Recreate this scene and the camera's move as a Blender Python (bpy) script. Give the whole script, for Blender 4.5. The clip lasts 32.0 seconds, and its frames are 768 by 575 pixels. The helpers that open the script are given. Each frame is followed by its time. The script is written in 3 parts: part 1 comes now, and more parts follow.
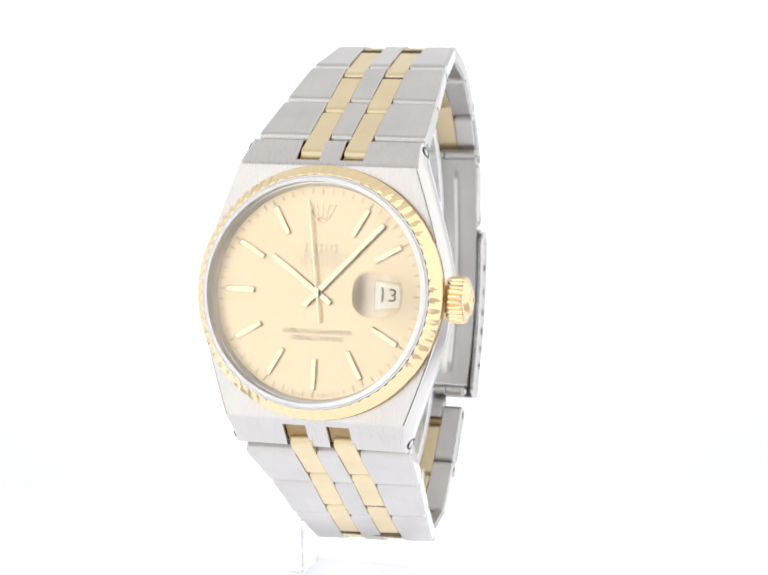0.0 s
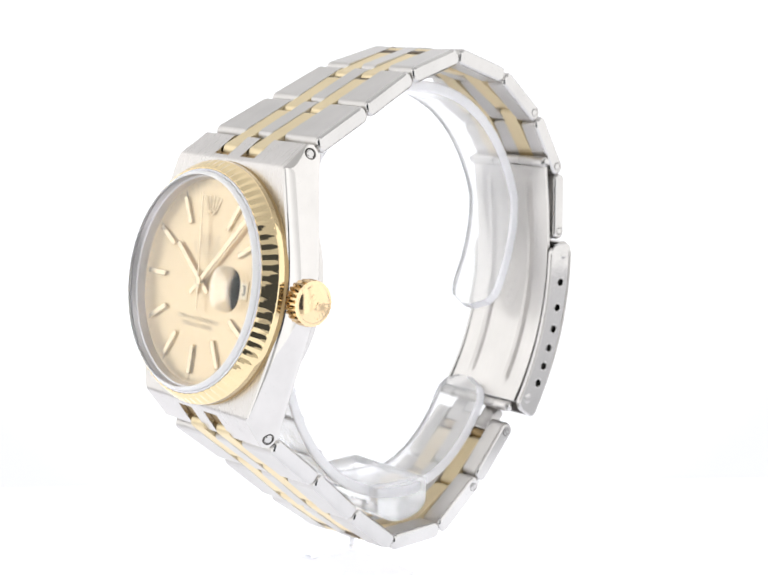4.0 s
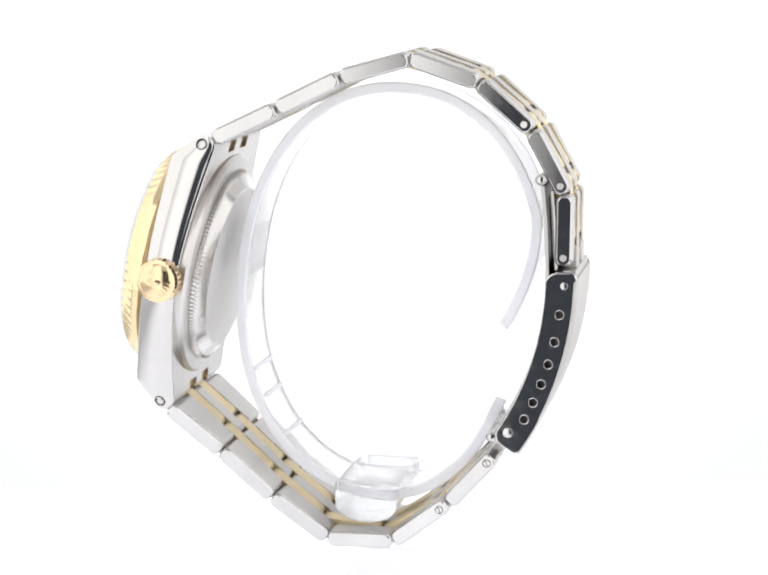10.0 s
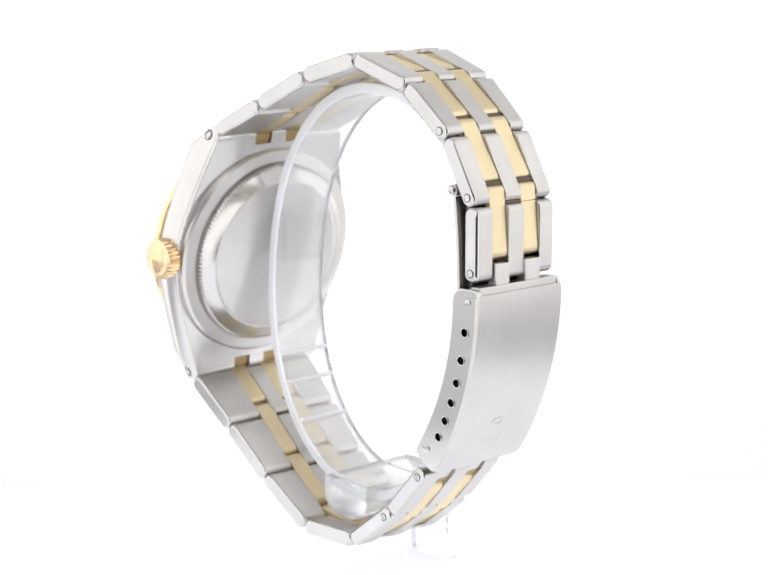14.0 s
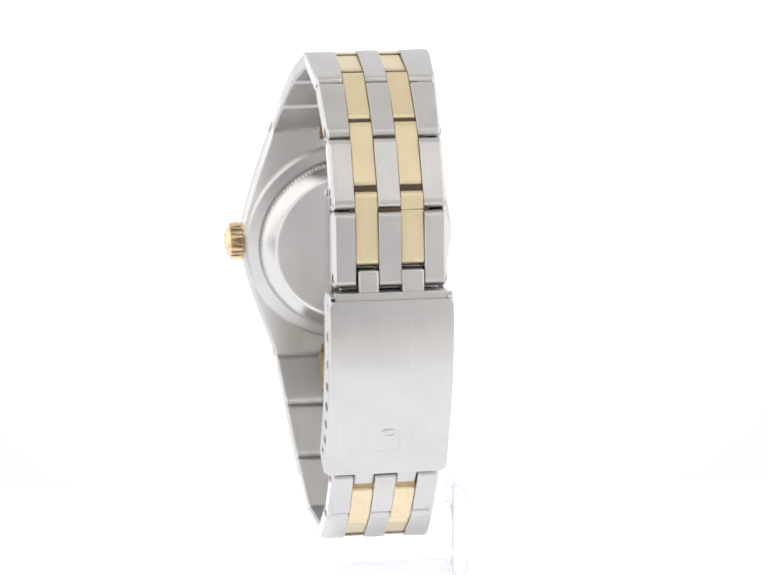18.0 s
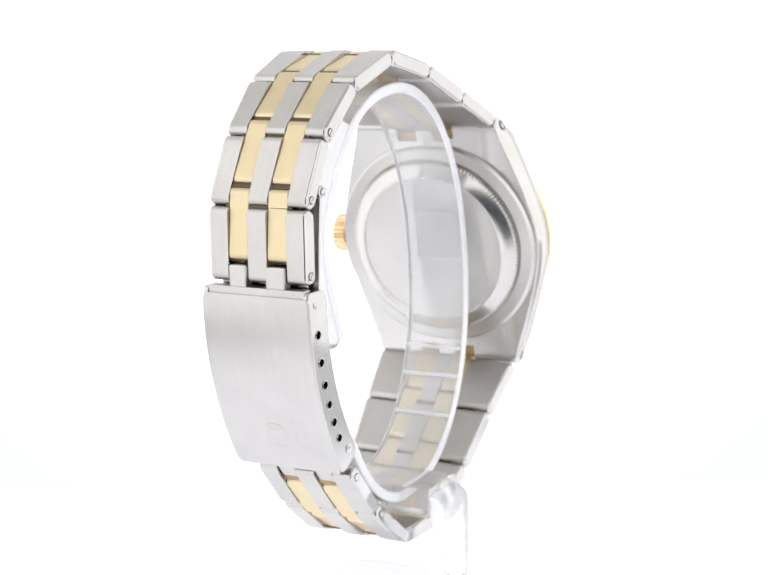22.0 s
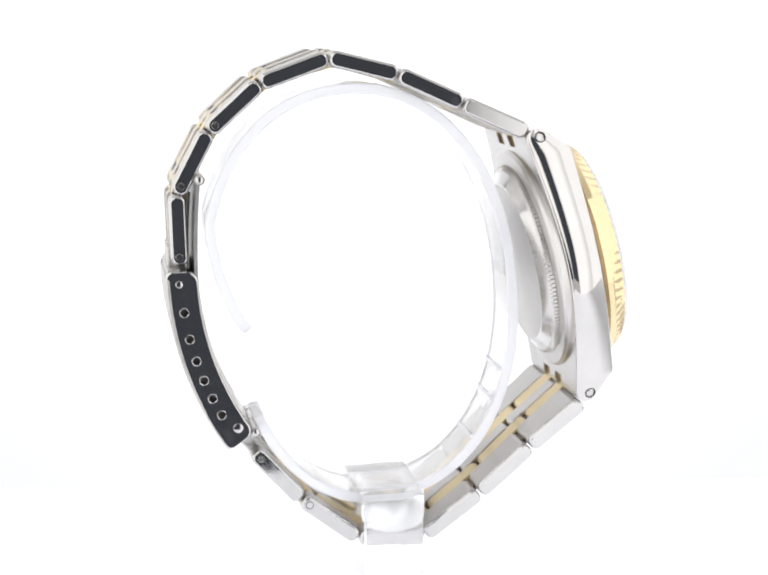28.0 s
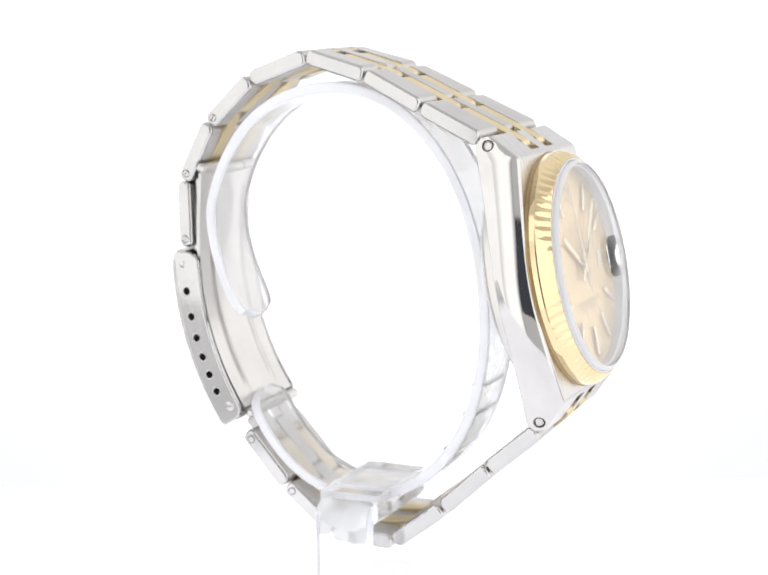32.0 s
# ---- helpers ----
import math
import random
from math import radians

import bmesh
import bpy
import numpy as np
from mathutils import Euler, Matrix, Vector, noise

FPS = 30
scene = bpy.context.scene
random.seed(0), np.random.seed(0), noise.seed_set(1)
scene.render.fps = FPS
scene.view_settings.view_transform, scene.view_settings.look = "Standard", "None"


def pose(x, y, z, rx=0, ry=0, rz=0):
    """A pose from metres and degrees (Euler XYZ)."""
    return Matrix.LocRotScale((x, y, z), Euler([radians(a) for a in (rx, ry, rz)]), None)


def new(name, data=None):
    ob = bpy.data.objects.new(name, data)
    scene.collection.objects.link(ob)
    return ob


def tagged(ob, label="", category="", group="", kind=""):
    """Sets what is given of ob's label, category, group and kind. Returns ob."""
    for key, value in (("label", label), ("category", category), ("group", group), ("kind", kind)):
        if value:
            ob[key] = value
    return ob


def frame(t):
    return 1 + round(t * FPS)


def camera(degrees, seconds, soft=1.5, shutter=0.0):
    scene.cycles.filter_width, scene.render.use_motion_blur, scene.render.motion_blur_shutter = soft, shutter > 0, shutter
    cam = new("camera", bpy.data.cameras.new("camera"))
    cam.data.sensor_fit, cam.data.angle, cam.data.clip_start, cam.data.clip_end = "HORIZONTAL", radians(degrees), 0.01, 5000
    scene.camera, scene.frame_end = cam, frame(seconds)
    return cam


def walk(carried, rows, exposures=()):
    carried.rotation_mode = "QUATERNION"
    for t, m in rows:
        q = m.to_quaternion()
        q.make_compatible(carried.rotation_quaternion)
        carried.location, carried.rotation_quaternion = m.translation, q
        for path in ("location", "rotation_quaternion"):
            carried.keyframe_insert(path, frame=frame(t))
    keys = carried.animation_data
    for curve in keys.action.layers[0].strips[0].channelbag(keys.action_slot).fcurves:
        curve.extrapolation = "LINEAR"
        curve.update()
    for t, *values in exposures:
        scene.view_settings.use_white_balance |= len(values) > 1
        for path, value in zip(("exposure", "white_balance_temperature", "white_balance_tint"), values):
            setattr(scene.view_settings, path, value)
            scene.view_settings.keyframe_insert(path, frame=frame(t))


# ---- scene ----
MM = 0.001

# ---- camera: it stands still, slightly above the watch ----
cam = camera(25.124, 32.0, soft=1.75)
cam.data.dof.use_dof = True
cam.data.dof.focus_distance = 0.229
cam.data.dof.aperture_fstop = 50
EYE = pose(0, -0.257, 0.092, 80.0174, 0.6503, -0.4086)
walk(cam, [(0.0, EYE), (32.0, EYE)])

# ---- light: a white light tent, whose diffuser panels glow; the dim room lies behind its front opening ----
world = bpy.data.worlds.new("world")
scene.world = world
world.use_nodes = True
world.node_tree.nodes["Background"].inputs[0].default_value = (0.075, 0.083, 0.098, 1)
world.node_tree.nodes["Background"].inputs[1].default_value = 1.0
GLOW_BACK, GLOW_SIDE, GLOW_TOP, GLOW_FRONT, GLOW_OVER = 1.2, 1.4, 0.55, 1.5, 0.55


# ---- materials ----
def nodes_of(name):
    m = bpy.data.materials.new(name)
    m.use_nodes = True
    nt = m.node_tree
    b = nt.nodes["Principled BSDF"]
    return m, nt, b


def link(nt, a, b):
    nt.links.new(a, b)


def noise_tex(nt, scale_xyz, detail=3.0, rough=0.55, coord="Object", scale=1.0):
    tc = nt.nodes.new("ShaderNodeTexCoord")
    mp = nt.nodes.new("ShaderNodeMapping")
    mp.inputs["Scale"].default_value = scale_xyz
    nz = nt.nodes.new("ShaderNodeTexNoise")
    nz.inputs["Scale"].default_value = scale
    nz.inputs["Detail"].default_value = detail
    nz.inputs["Roughness"].default_value = rough
    link(nt, tc.outputs[coord], mp.inputs["Vector"])
    link(nt, mp.outputs["Vector"], nz.inputs["Vector"])
    return nz


def ranged(nt, socket, lo, hi):
    r = nt.nodes.new("ShaderNodeMapRange")
    r.inputs["From Min"].default_value, r.inputs["From Max"].default_value = 0.25, 0.75
    r.inputs["To Min"].default_value, r.inputs["To Max"].default_value = lo, hi
    link(nt, socket, r.inputs["Value"])
    return r.outputs["Result"]


def metal(name, colour, rough, grain=None, grain_depth=0.0, spread=0.04, tarnish=0.05, brushed=0.0, streaks=0.045):
    """A bare metal: grain is the scale of its brush marks along x, y, z per metre; brushed spreads its gloss across them, along x."""
    m, nt, b = nodes_of(name)
    if brushed:
        b.inputs["Anisotropic"].default_value = brushed
        across = nt.nodes.new("ShaderNodeCombineXYZ")
        across.inputs["X"].default_value = 1.0
        turn = nt.nodes.new("ShaderNodeVectorTransform")
        turn.vector_type, turn.convert_from, turn.convert_to = "VECTOR", "OBJECT", "WORLD"
        link(nt, across.outputs["Vector"], turn.inputs["Vector"])
        link(nt, turn.outputs["Vector"], b.inputs["Tangent"])
    b.inputs["Metallic"].default_value = 1.0
    soft = noise_tex(nt, (160, 160, 160), 4.0)
    mix = nt.nodes.new("ShaderNodeMix")
    mix.data_type = "RGBA"
    mix.inputs["A"].default_value = (*colour, 1)
    mix.inputs["B"].default_value = (*[c * (1 - tarnish * 2) for c in colour], 1)
    link(nt, ranged(nt, soft.outputs["Fac"], 0, 1), mix.inputs["Factor"])
    link(nt, mix.outputs["Result"], b.inputs["Base Color"])
    if grain:
        fine = noise_tex(nt, grain, 4.0, 0.65)
        streak = nt.nodes.new("ShaderNodeMix")
        streak.data_type, streak.blend_type = "RGBA", "MULTIPLY"
        streak.inputs["Factor"].default_value = 1.0
        link(nt, mix.outputs["Result"], streak.inputs["A"])
        link(nt, ranged(nt, fine.outputs["Fac"], 1.0 - streaks, 1.0 + streaks), streak.inputs["B"])
        link(nt, streak.outputs["Result"], b.inputs["Base Color"])
        link(nt, ranged(nt, fine.outputs["Fac"], max(0.02, rough - spread), rough + spread), b.inputs["Roughness"])
        bump = nt.nodes.new("ShaderNodeBump")
        bump.inputs["Strength"].default_value = grain_depth
        bump.inputs["Distance"].default_value = 0.00002
        link(nt, fine.outputs["Fac"], bump.inputs["Height"])
        link(nt, bump.outputs["Normal"], b.inputs["Normal"])
    else:
        link(nt, ranged(nt, noise_tex(nt, (700, 700, 700), 5.0).outputs["Fac"], max(0.01, rough - spread), rough + spread), b.inputs["Roughness"])
    return m


STEEL = (0.645, 0.625, 0.606)
GOLD = (0.81, 0.65, 0.395)
steel_brushed = metal("steel_brushed", (0.60, 0.58, 0.562), 0.35, (5600, 90, 90), 0.22, 0.05, 0.06, 0.78)
steel_clasp = metal("steel_clasp", (0.61, 0.59, 0.572), 0.33, (5600, 80, 80), 0.22, 0.05, 0.05, 0.75)
steel_satin = metal("steel_satin", STEEL, 0.21, (6000, 160, 160), 0.06, 0.03, streaks=0.03)
steel_front = metal("steel_front", (0.61, 0.585, 0.565), 0.29, (6000, 160, 160), 0.04, 0.04, streaks=0.03)
steel_back = metal("steel_back", STEEL, 0.32, None, 0, 0.03)
steel_polished = metal("steel_polished", (0.575, 0.562, 0.552), 0.07, None, 0, 0.05)
steel_flank = metal("steel_flank", STEEL, 0.06, None, 0, 0.02)
steel_bevel = metal("steel_bevel", STEEL, 0.19, None, 0, 0.03)
steel_milled = metal("steel_milled", STEEL, 0.24, None, 0, 0.03)
steel_ring = metal("steel_ring", (0.70, 0.695, 0.73), 0.35, None, 0, 0.03)
steel_inner = metal("steel_inner", STEEL, 0.32, (12000, 300, 300), 0.04, 0.04)
# dark tone painted for the shade inside the clasp
hollow_shade = metal("hollow_shade", (0.22, 0.21, 0.20), 0.5, None, 0, 0.05)
gold_brushed = metal("gold_brushed", (0.79, 0.665, 0.435), 0.40, (5600, 90, 90), 0.22, 0.05, 0.06, 0.85)
# darkened copy of the gold, with the shade of gaps in its colour
gold_shaded = metal("gold_shaded", (0.46, 0.33, 0.17), 0.42, None, 0, 0.08, 0.2)
gold_polished = metal("gold_polished", GOLD, 0.08, None, 0, 0.03)
gold_crown = metal("gold_crown", (0.86, 0.65, 0.405), 0.14, None, 0, 0.03)
gold_dial = metal("gold_dial", (0.76, 0.622, 0.415), 0.34, None, 0, 0.03, 0.02)
gold_dial.node_tree.nodes["Principled BSDF"].inputs["Specular Tint"].default_value = (0.95, 0.76, 0.52, 1)
gold_index = metal("gold_index", (0.79, 0.665, 0.46), 0.12, None, 0, 0.03)


def plain(name, colour, rough=0.5, spec=0.5):
    m, nt, b = nodes_of(name)
    b.inputs["Base Color"].default_value = (*colour, 1)
    b.inputs["Roughness"].default_value = rough
    b.inputs["Specular IOR Level"].default_value = spec
    return m


ink = plain("ink", (0.10, 0.075, 0.05), 0.6)
ink_pale = plain("ink_pale", (0.24, 0.18, 0.11), 0.6)
# near-black painted for the shade in screw seats and slots
recess_shade = plain("recess_shade", (0.03, 0.026, 0.022), 0.5)
# dark brown stands in for the shade in the link gaps
gap_shade = metal("gap_shade", (0.15, 0.115, 0.08), 0.4, None, 0, 0.08, 0.2)
date_pale = metal("date_pale", (0.88, 0.80, 0.64), 0.42, None, 0, 0.03, 0.02)


def clear(name, ior, rough, tint):
    m, nt, b = nodes_of(name)
    b.inputs["Base Color"].default_value = (*tint, 1)
    b.inputs["Transmission Weight"].default_value = 1.0
    b.inputs["IOR"].default_value = ior
    b.inputs["Roughness"].default_value = rough
    return m, nt, b


crystal_glass, _, _ = clear("crystal_glass", 1.42, 0.0, (1, 1, 1))
lens_glass, _, _ = clear("lens_glass", 1.62, 0.0, (1, 1, 1))
acrylic, nt_a, b_a = clear("acrylic", 1.27, 0.02, (0.99, 0.99, 0.995))
link(nt_a, ranged(nt_a, noise_tex(nt_a, (300, 300, 300), 4.0).outputs["Fac"], 0.0, 0.06), b_a.inputs["Roughness"])


acrylic_edge, _, b_e = clear("acrylic_edge", 1.3, 0.3, (0.955, 0.957, 0.99))
b_e.inputs["Transmission Weight"].default_value = 0.3
b_a.inputs["Transmission Weight"].default_value = 0.86
acrylic_sawn, _, b_s = clear("acrylic_sawn", 1.32, 0.1, (0.985, 0.985, 0.99))
b_s.inputs["Transmission Weight"].default_value = 0.8
acrylic_ring, nt_r, b_r = clear("acrylic_ring", 1.36, 0.02, (0.985, 0.985, 0.99))
b_r.inputs["Transmission Weight"].default_value = 0.77
link(nt_r, ranged(nt_r, noise_tex(nt_r, (260, 260, 260), 4.0).outputs["Fac"], 0.0, 0.08), b_r.inputs["Roughness"])
crystal_edge, _, b_c = clear("crystal_edge", 1.3, 0.45, (0.97, 0.97, 0.98))
b_c.inputs["Transmission Weight"].default_value = 0.35
gasket_white = plain("gasket_white", (0.74, 0.73, 0.77), 0.35)


def wavy(nt, b, scale, depth):
    """Soft waves in a cast or bent sheet."""
    bump = nt.nodes.new("ShaderNodeBump")
    bump.inputs["Strength"].default_value = 1.0
    bump.inputs["Distance"].default_value = depth
    link(nt, noise_tex(nt, (scale,) * 3, 3.0).outputs["Fac"], bump.inputs["Height"])
    link(nt, bump.outputs["Normal"], b.inputs["Normal"])


wavy(nt_a, b_a, 300, 0.0003)
wavy(nt_r, b_r, 110, 0.0002)


def glowing(name, strength, far=None, axis=0, d0=0.2, d1=0.3, both=True, rim=None):
    """A lit diffuser; where far is given its glow goes from strength to far between d0 and d1 along an axis, to both sides of the middle or to one; rim: it is dim up to the first and full from the second distance."""
    m, nt, b = nodes_of(name)
    b.inputs["Base Color"].default_value = (0.14, 0.14, 0.14, 1)
    b.inputs["Roughness"].default_value = 0.9
    b.inputs["Specular IOR Level"].default_value = 0.1
    b.inputs["Emission Color"].default_value = (1, 1, 1, 1)
    weave = noise_tex(nt, (6, 6, 6), 2.0)
    out = ranged(nt, weave.outputs["Fac"], 0.985, 1.015)
    tc = nt.nodes.new("ShaderNodeTexCoord")
    sep = nt.nodes.new("ShaderNodeSeparateXYZ")
    link(nt, tc.outputs["Object"], sep.inputs["Vector"])
    away = nt.nodes.new("ShaderNodeMath")
    away.operation = "ABSOLUTE" if both else "ADD"
    away.inputs[1].default_value = 0.0
    link(nt, sep.outputs[axis], away.inputs[0])
    mr = nt.nodes.new("ShaderNodeMapRange")
    mr.interpolation_type = "SMOOTHSTEP"
    mr.inputs["From Min"].default_value, mr.inputs["From Max"].default_value = d0, d1
    mr.inputs["To Min"].default_value, mr.inputs["To Max"].default_value = strength, far if far else strength
    link(nt, away.outputs["Value"], mr.inputs["Value"])
    mul = nt.nodes.new("ShaderNodeMath")
    mul.operation = "MULTIPLY"
    link(nt, mr.outputs["Result"], mul.inputs[0])
    link(nt, out, mul.inputs[1])
    total = mul.outputs["Value"]
    if rim:
        near = nt.nodes.new("ShaderNodeMapRange")
        near.interpolation_type = "SMOOTHSTEP"
        near.inputs["From Min"].default_value, near.inputs["From Max"].default_value = rim
        near.inputs["To Min"].default_value, near.inputs["To Max"].default_value = 0.12, 1.0
        link(nt, away.outputs["Value"], near.inputs["Value"])
        shaded = nt.nodes.new("ShaderNodeMath")
        shaded.operation = "MULTIPLY"
        link(nt, total, shaded.inputs[0])
        link(nt, near.outputs["Result"], shaded.inputs[1])
        total = shaded.outputs["Value"]
    link(nt, total, b.inputs["Emission Strength"])
    return m


def matte(name, colour, rough, vary=0.03, scale=40):
    m, nt, b = nodes_of(name)
    b.inputs["Roughness"].default_value = rough
    nz = noise_tex(nt, (scale,) * 3, 4.0)
    mix = nt.nodes.new("ShaderNodeMix")
    mix.data_type = "RGBA"
    mix.inputs["A"].default_value = (*colour, 1)
    mix.inputs["B"].default_value = (*[c * (1 - vary) for c in colour], 1)
    link(nt, ranged(nt, nz.outputs["Fac"], 0, 1), mix.inputs["Factor"])
    link(nt, mix.outputs["Result"], b.inputs["Base Color"])
    return m


glow_side = glowing("glow_side", GLOW_SIDE, 1.0, 1, 0.22, 0.42)
glow_top = glowing("glow_top", GLOW_TOP, 0.85, 1, -0.16, 0.16, False)
glow_front_left = glowing("glow_front_left", GLOW_FRONT, 1.0, 0, 0.19, 0.30, True, (0.040, 0.080))
glow_front_right = glowing("glow_front_right", GLOW_FRONT, 1.0, 0, 0.19, 0.30, True, (0.055, 0.095))
glow_over = glowing("glow_over", GLOW_OVER)


def spot_glow(name, inner, outer, r0, r1, squeeze=(1.2, 0.6, 1.0), off=(0.0, 0.03, 0.0), tint=(0.925, 0.94, 1.0)):
    """White sheet, glow painted in: brightest at one spot, weaker and bluer around it."""
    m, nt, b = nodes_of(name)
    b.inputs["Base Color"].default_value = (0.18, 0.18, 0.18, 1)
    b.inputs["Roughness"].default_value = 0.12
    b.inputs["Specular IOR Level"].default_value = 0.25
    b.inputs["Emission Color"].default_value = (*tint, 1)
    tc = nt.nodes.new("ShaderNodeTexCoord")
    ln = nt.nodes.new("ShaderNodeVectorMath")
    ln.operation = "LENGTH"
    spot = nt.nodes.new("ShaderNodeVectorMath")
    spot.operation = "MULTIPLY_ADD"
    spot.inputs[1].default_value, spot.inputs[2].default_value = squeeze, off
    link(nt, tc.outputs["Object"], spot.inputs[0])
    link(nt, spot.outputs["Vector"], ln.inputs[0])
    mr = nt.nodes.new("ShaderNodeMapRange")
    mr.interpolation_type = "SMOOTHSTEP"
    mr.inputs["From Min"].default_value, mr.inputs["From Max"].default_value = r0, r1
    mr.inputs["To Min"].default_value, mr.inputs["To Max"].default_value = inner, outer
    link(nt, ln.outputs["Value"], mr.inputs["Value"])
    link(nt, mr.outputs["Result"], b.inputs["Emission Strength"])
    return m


# added table glow brightens undersides; no lamp sits below
table_glow = spot_glow("table_glow", 1.25, 0.45, 0.085, 0.140)
# backdrop dimming towards the lower corners is painted into its emission
glow_back = spot_glow("glow_back", GLOW_BACK, 0.79, 0.15, 0.24, (1.0, 0.0, 0.85), (0.0, 0.0, -0.09), (0.95, 0.96, 1.0))
cloth_white = matte("cloth_white", (0.8, 0.8, 0.8), 0.9, 0.05)


# ---- mesh helpers (millimetres in the watch's own space; x to the crown, y to the clasp, z up) ----
def mesh_of(name, bm, mats, smooth=32):
    me = bpy.data.meshes.new(name)
    bmesh.ops.recalc_face_normals(bm, faces=bm.faces)
    for fc in bm.faces:
        fc.smooth = True
    bm.to_mesh(me)
    bm.free()
    me.set_sharp_from_angle(angle=radians(smooth))
    for m in mats if isinstance(mats, (list, tuple)) else [mats]:
        me.materials.append(m)
    return me


def part(name, bm, material, parent, label="", smooth=22):
    ob = new(name, mesh_of(name, bm, material, smooth))
    ob.parent = parent
    if label:
        tagged(ob, label)
    return ob


def box(bm, x0, x1, y0, y1, z0, z1, bevel=0.0, seg=2, m=None):
    made = bmesh.ops.create_cube(bm, size=1.0)["verts"]
    for vt in made:
        vt.co = Vector(((x0 + x1) / 2 + vt.co.x * (x1 - x0), (y0 + y1) / 2 + vt.co.y * (y1 - y0), (z0 + z1) / 2 + vt.co.z * (z1 - z0)))
        if m is not None:
            vt.co = m @ vt.co
    if bevel:
        edges = {e for vt in made for e in vt.link_edges}
        bmesh.ops.bevel(bm, geom=list(edges), offset=bevel, segments=seg, affect="EDGES", profile=0.5)


def loft(bm, rings, cap=True, closed_end=False):
    """Quads between rings of equal length; the rings are closed loops."""
    rows = [[bm.verts.new(p) for p in r] for r in rings]
    n = len(rows[0])
    pairs = list(zip(rows, rows[1:])) + ([(rows[-1], rows[0])] if closed_end else [])
    for a, b in pairs:
        for i in range(n):
            bm.faces.new((a[i], a[(i + 1) % n], b[(i + 1) % n], b[i]))
    if cap and not closed_end:
        bm.faces.new(rows[0])
        bm.faces.new(rows[-1][::-1])
    return rows


def lathe(bm, prof, n=96, wobble=None, axis="z"):
    """Turns a profile of (radius, height) about the axis; wobble(angle, k) moves the k-th point's (radius, height)."""
    rings = [[] for _ in prof]
    for k, (r, h) in enumerate(prof):
        for i in range(n):
            a = 2 * math.pi * i / n
            rr, hh = wobble(i, k, r, h) if wobble else (r, h)
            c, s = rr * math.cos(a), rr * math.sin(a)
            rings[k].append((c, s, hh) if axis == "z" else (hh, c, s))
    rows = []
    for k, (r, h) in enumerate(prof):
        if r < 1e-6:
            rows.append([bm.verts.new(rings[k][0])])
        else:
            rows.append([bm.verts.new(p) for p in rings[k]])
    for a, b in zip(rows, rows[1:]):
        for i in range(n):
            j = (i + 1) % n
            if len(a) == 1 and len(b) == 1:
                continue
            if len(a) == 1:
                bm.faces.new((a[0], b[j], b[i]))
            elif len(b) == 1:
                bm.faces.new((a[i], a[j], b[0]))
            else:
                bm.faces.new((a[i], a[j], b[j], b[i]))
    return rows


def cyl_x(bm, x0, x1, y, z, r, n=20, bevel=0.12, dome=0.0):
    """A rod along x with rounded rims."""
    prof = [(0, x0 - dome), (r - bevel, x0), (r, x0 + bevel), (r, x1 - bevel), (r - bevel, x1), (0, x1 + dome)]
    mark = len(bm.verts)
    lathe(bm, prof, n, axis="x")
    bm.verts.ensure_lookup_table()
    for vt in bm.verts[mark:]:
        vt.co.y += y
        vt.co.z += z


def finish(bm):
    bmesh.ops.transform(bm, matrix=Matrix.Diagonal((MM, MM, MM, 1)), verts=bm.verts)
    return bm


def material_by(bm, test):
    bmesh.ops.recalc_face_normals(bm, faces=bm.faces)
    bm.normal_update()
    for fc in bm.faces:
        fc.material_index = 1 if test(fc.normal, fc.calc_center_median()) else 0


# ---- the tent and its table ----
def panel(name, x0, x1, y0, y1, z0, z1, mat, label, cat):
    bm = bmesh.new()
    box(bm, x0, x1, y0, y1, z0, z1)
    return tagged(part(name, bm, mat, None), label, cat, kind="structure")


W, B, T, D0, FR = 0.34, 0.46, 0.46, -0.30, -0.250
panel("backdrop", -W, W, B, B + 0.01, D0, T, glow_back, "glowing white diffuser backdrop of a light tent", "backdrop")
panel("wall_left", -W - 0.01, -W, FR, B, D0, T, glow_side, "glowing white diffuser side panel of a light tent", "wall")
panel("wall_right", W, W + 0.01, FR, B, D0, T, glow_side, "glowing white diffuser side panel of a light tent", "wall")
panel("ceiling", -W, W, FR, B, T, T + 0.01, glow_top, "glowing white diffuser ceiling of a light tent", "ceiling")
panel("ground", -0.7, 0.7, -0.8, 0.7, D0 - 0.01, D0, cloth_white, "white cloth under and before a light tent", "ground")
OPEN_L, OPEN_R, OPEN_T = -0.045, 0.070, 0.215
panel("wall_front_left", -W, OPEN_L, FR - 0.006, FR, D0, T, glow_front_left, "glowing white front panel beside the tent's opening", "wall")
panel("wall_front_right", OPEN_R, W, FR - 0.006, FR, D0, T, glow_front_right, "glowing white front panel beside the tent's opening", "wall")
panel("wall_front_top", OPEN_L, OPEN_R, FR - 0.006, FR, OPEN_T, T, glow_over, "glowing white front panel above the tent's opening", "wall")
# added out of view to brighten reflections in the lower link sides
panel("fill_front_low", OPEN_L, OPEN_R, FR - 0.006, FR, D0, -0.055, glow_over, "added unseen glowing panel below the tent's opening", "wall")
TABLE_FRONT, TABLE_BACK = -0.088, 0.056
# the table emits a painted pool of light, dimmer outwards
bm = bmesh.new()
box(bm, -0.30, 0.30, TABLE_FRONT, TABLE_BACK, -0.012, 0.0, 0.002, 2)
tagged(part("floor", bm, table_glow, None), "white acrylic table top with an added glow, under the watch stand", "table top", kind="structure")

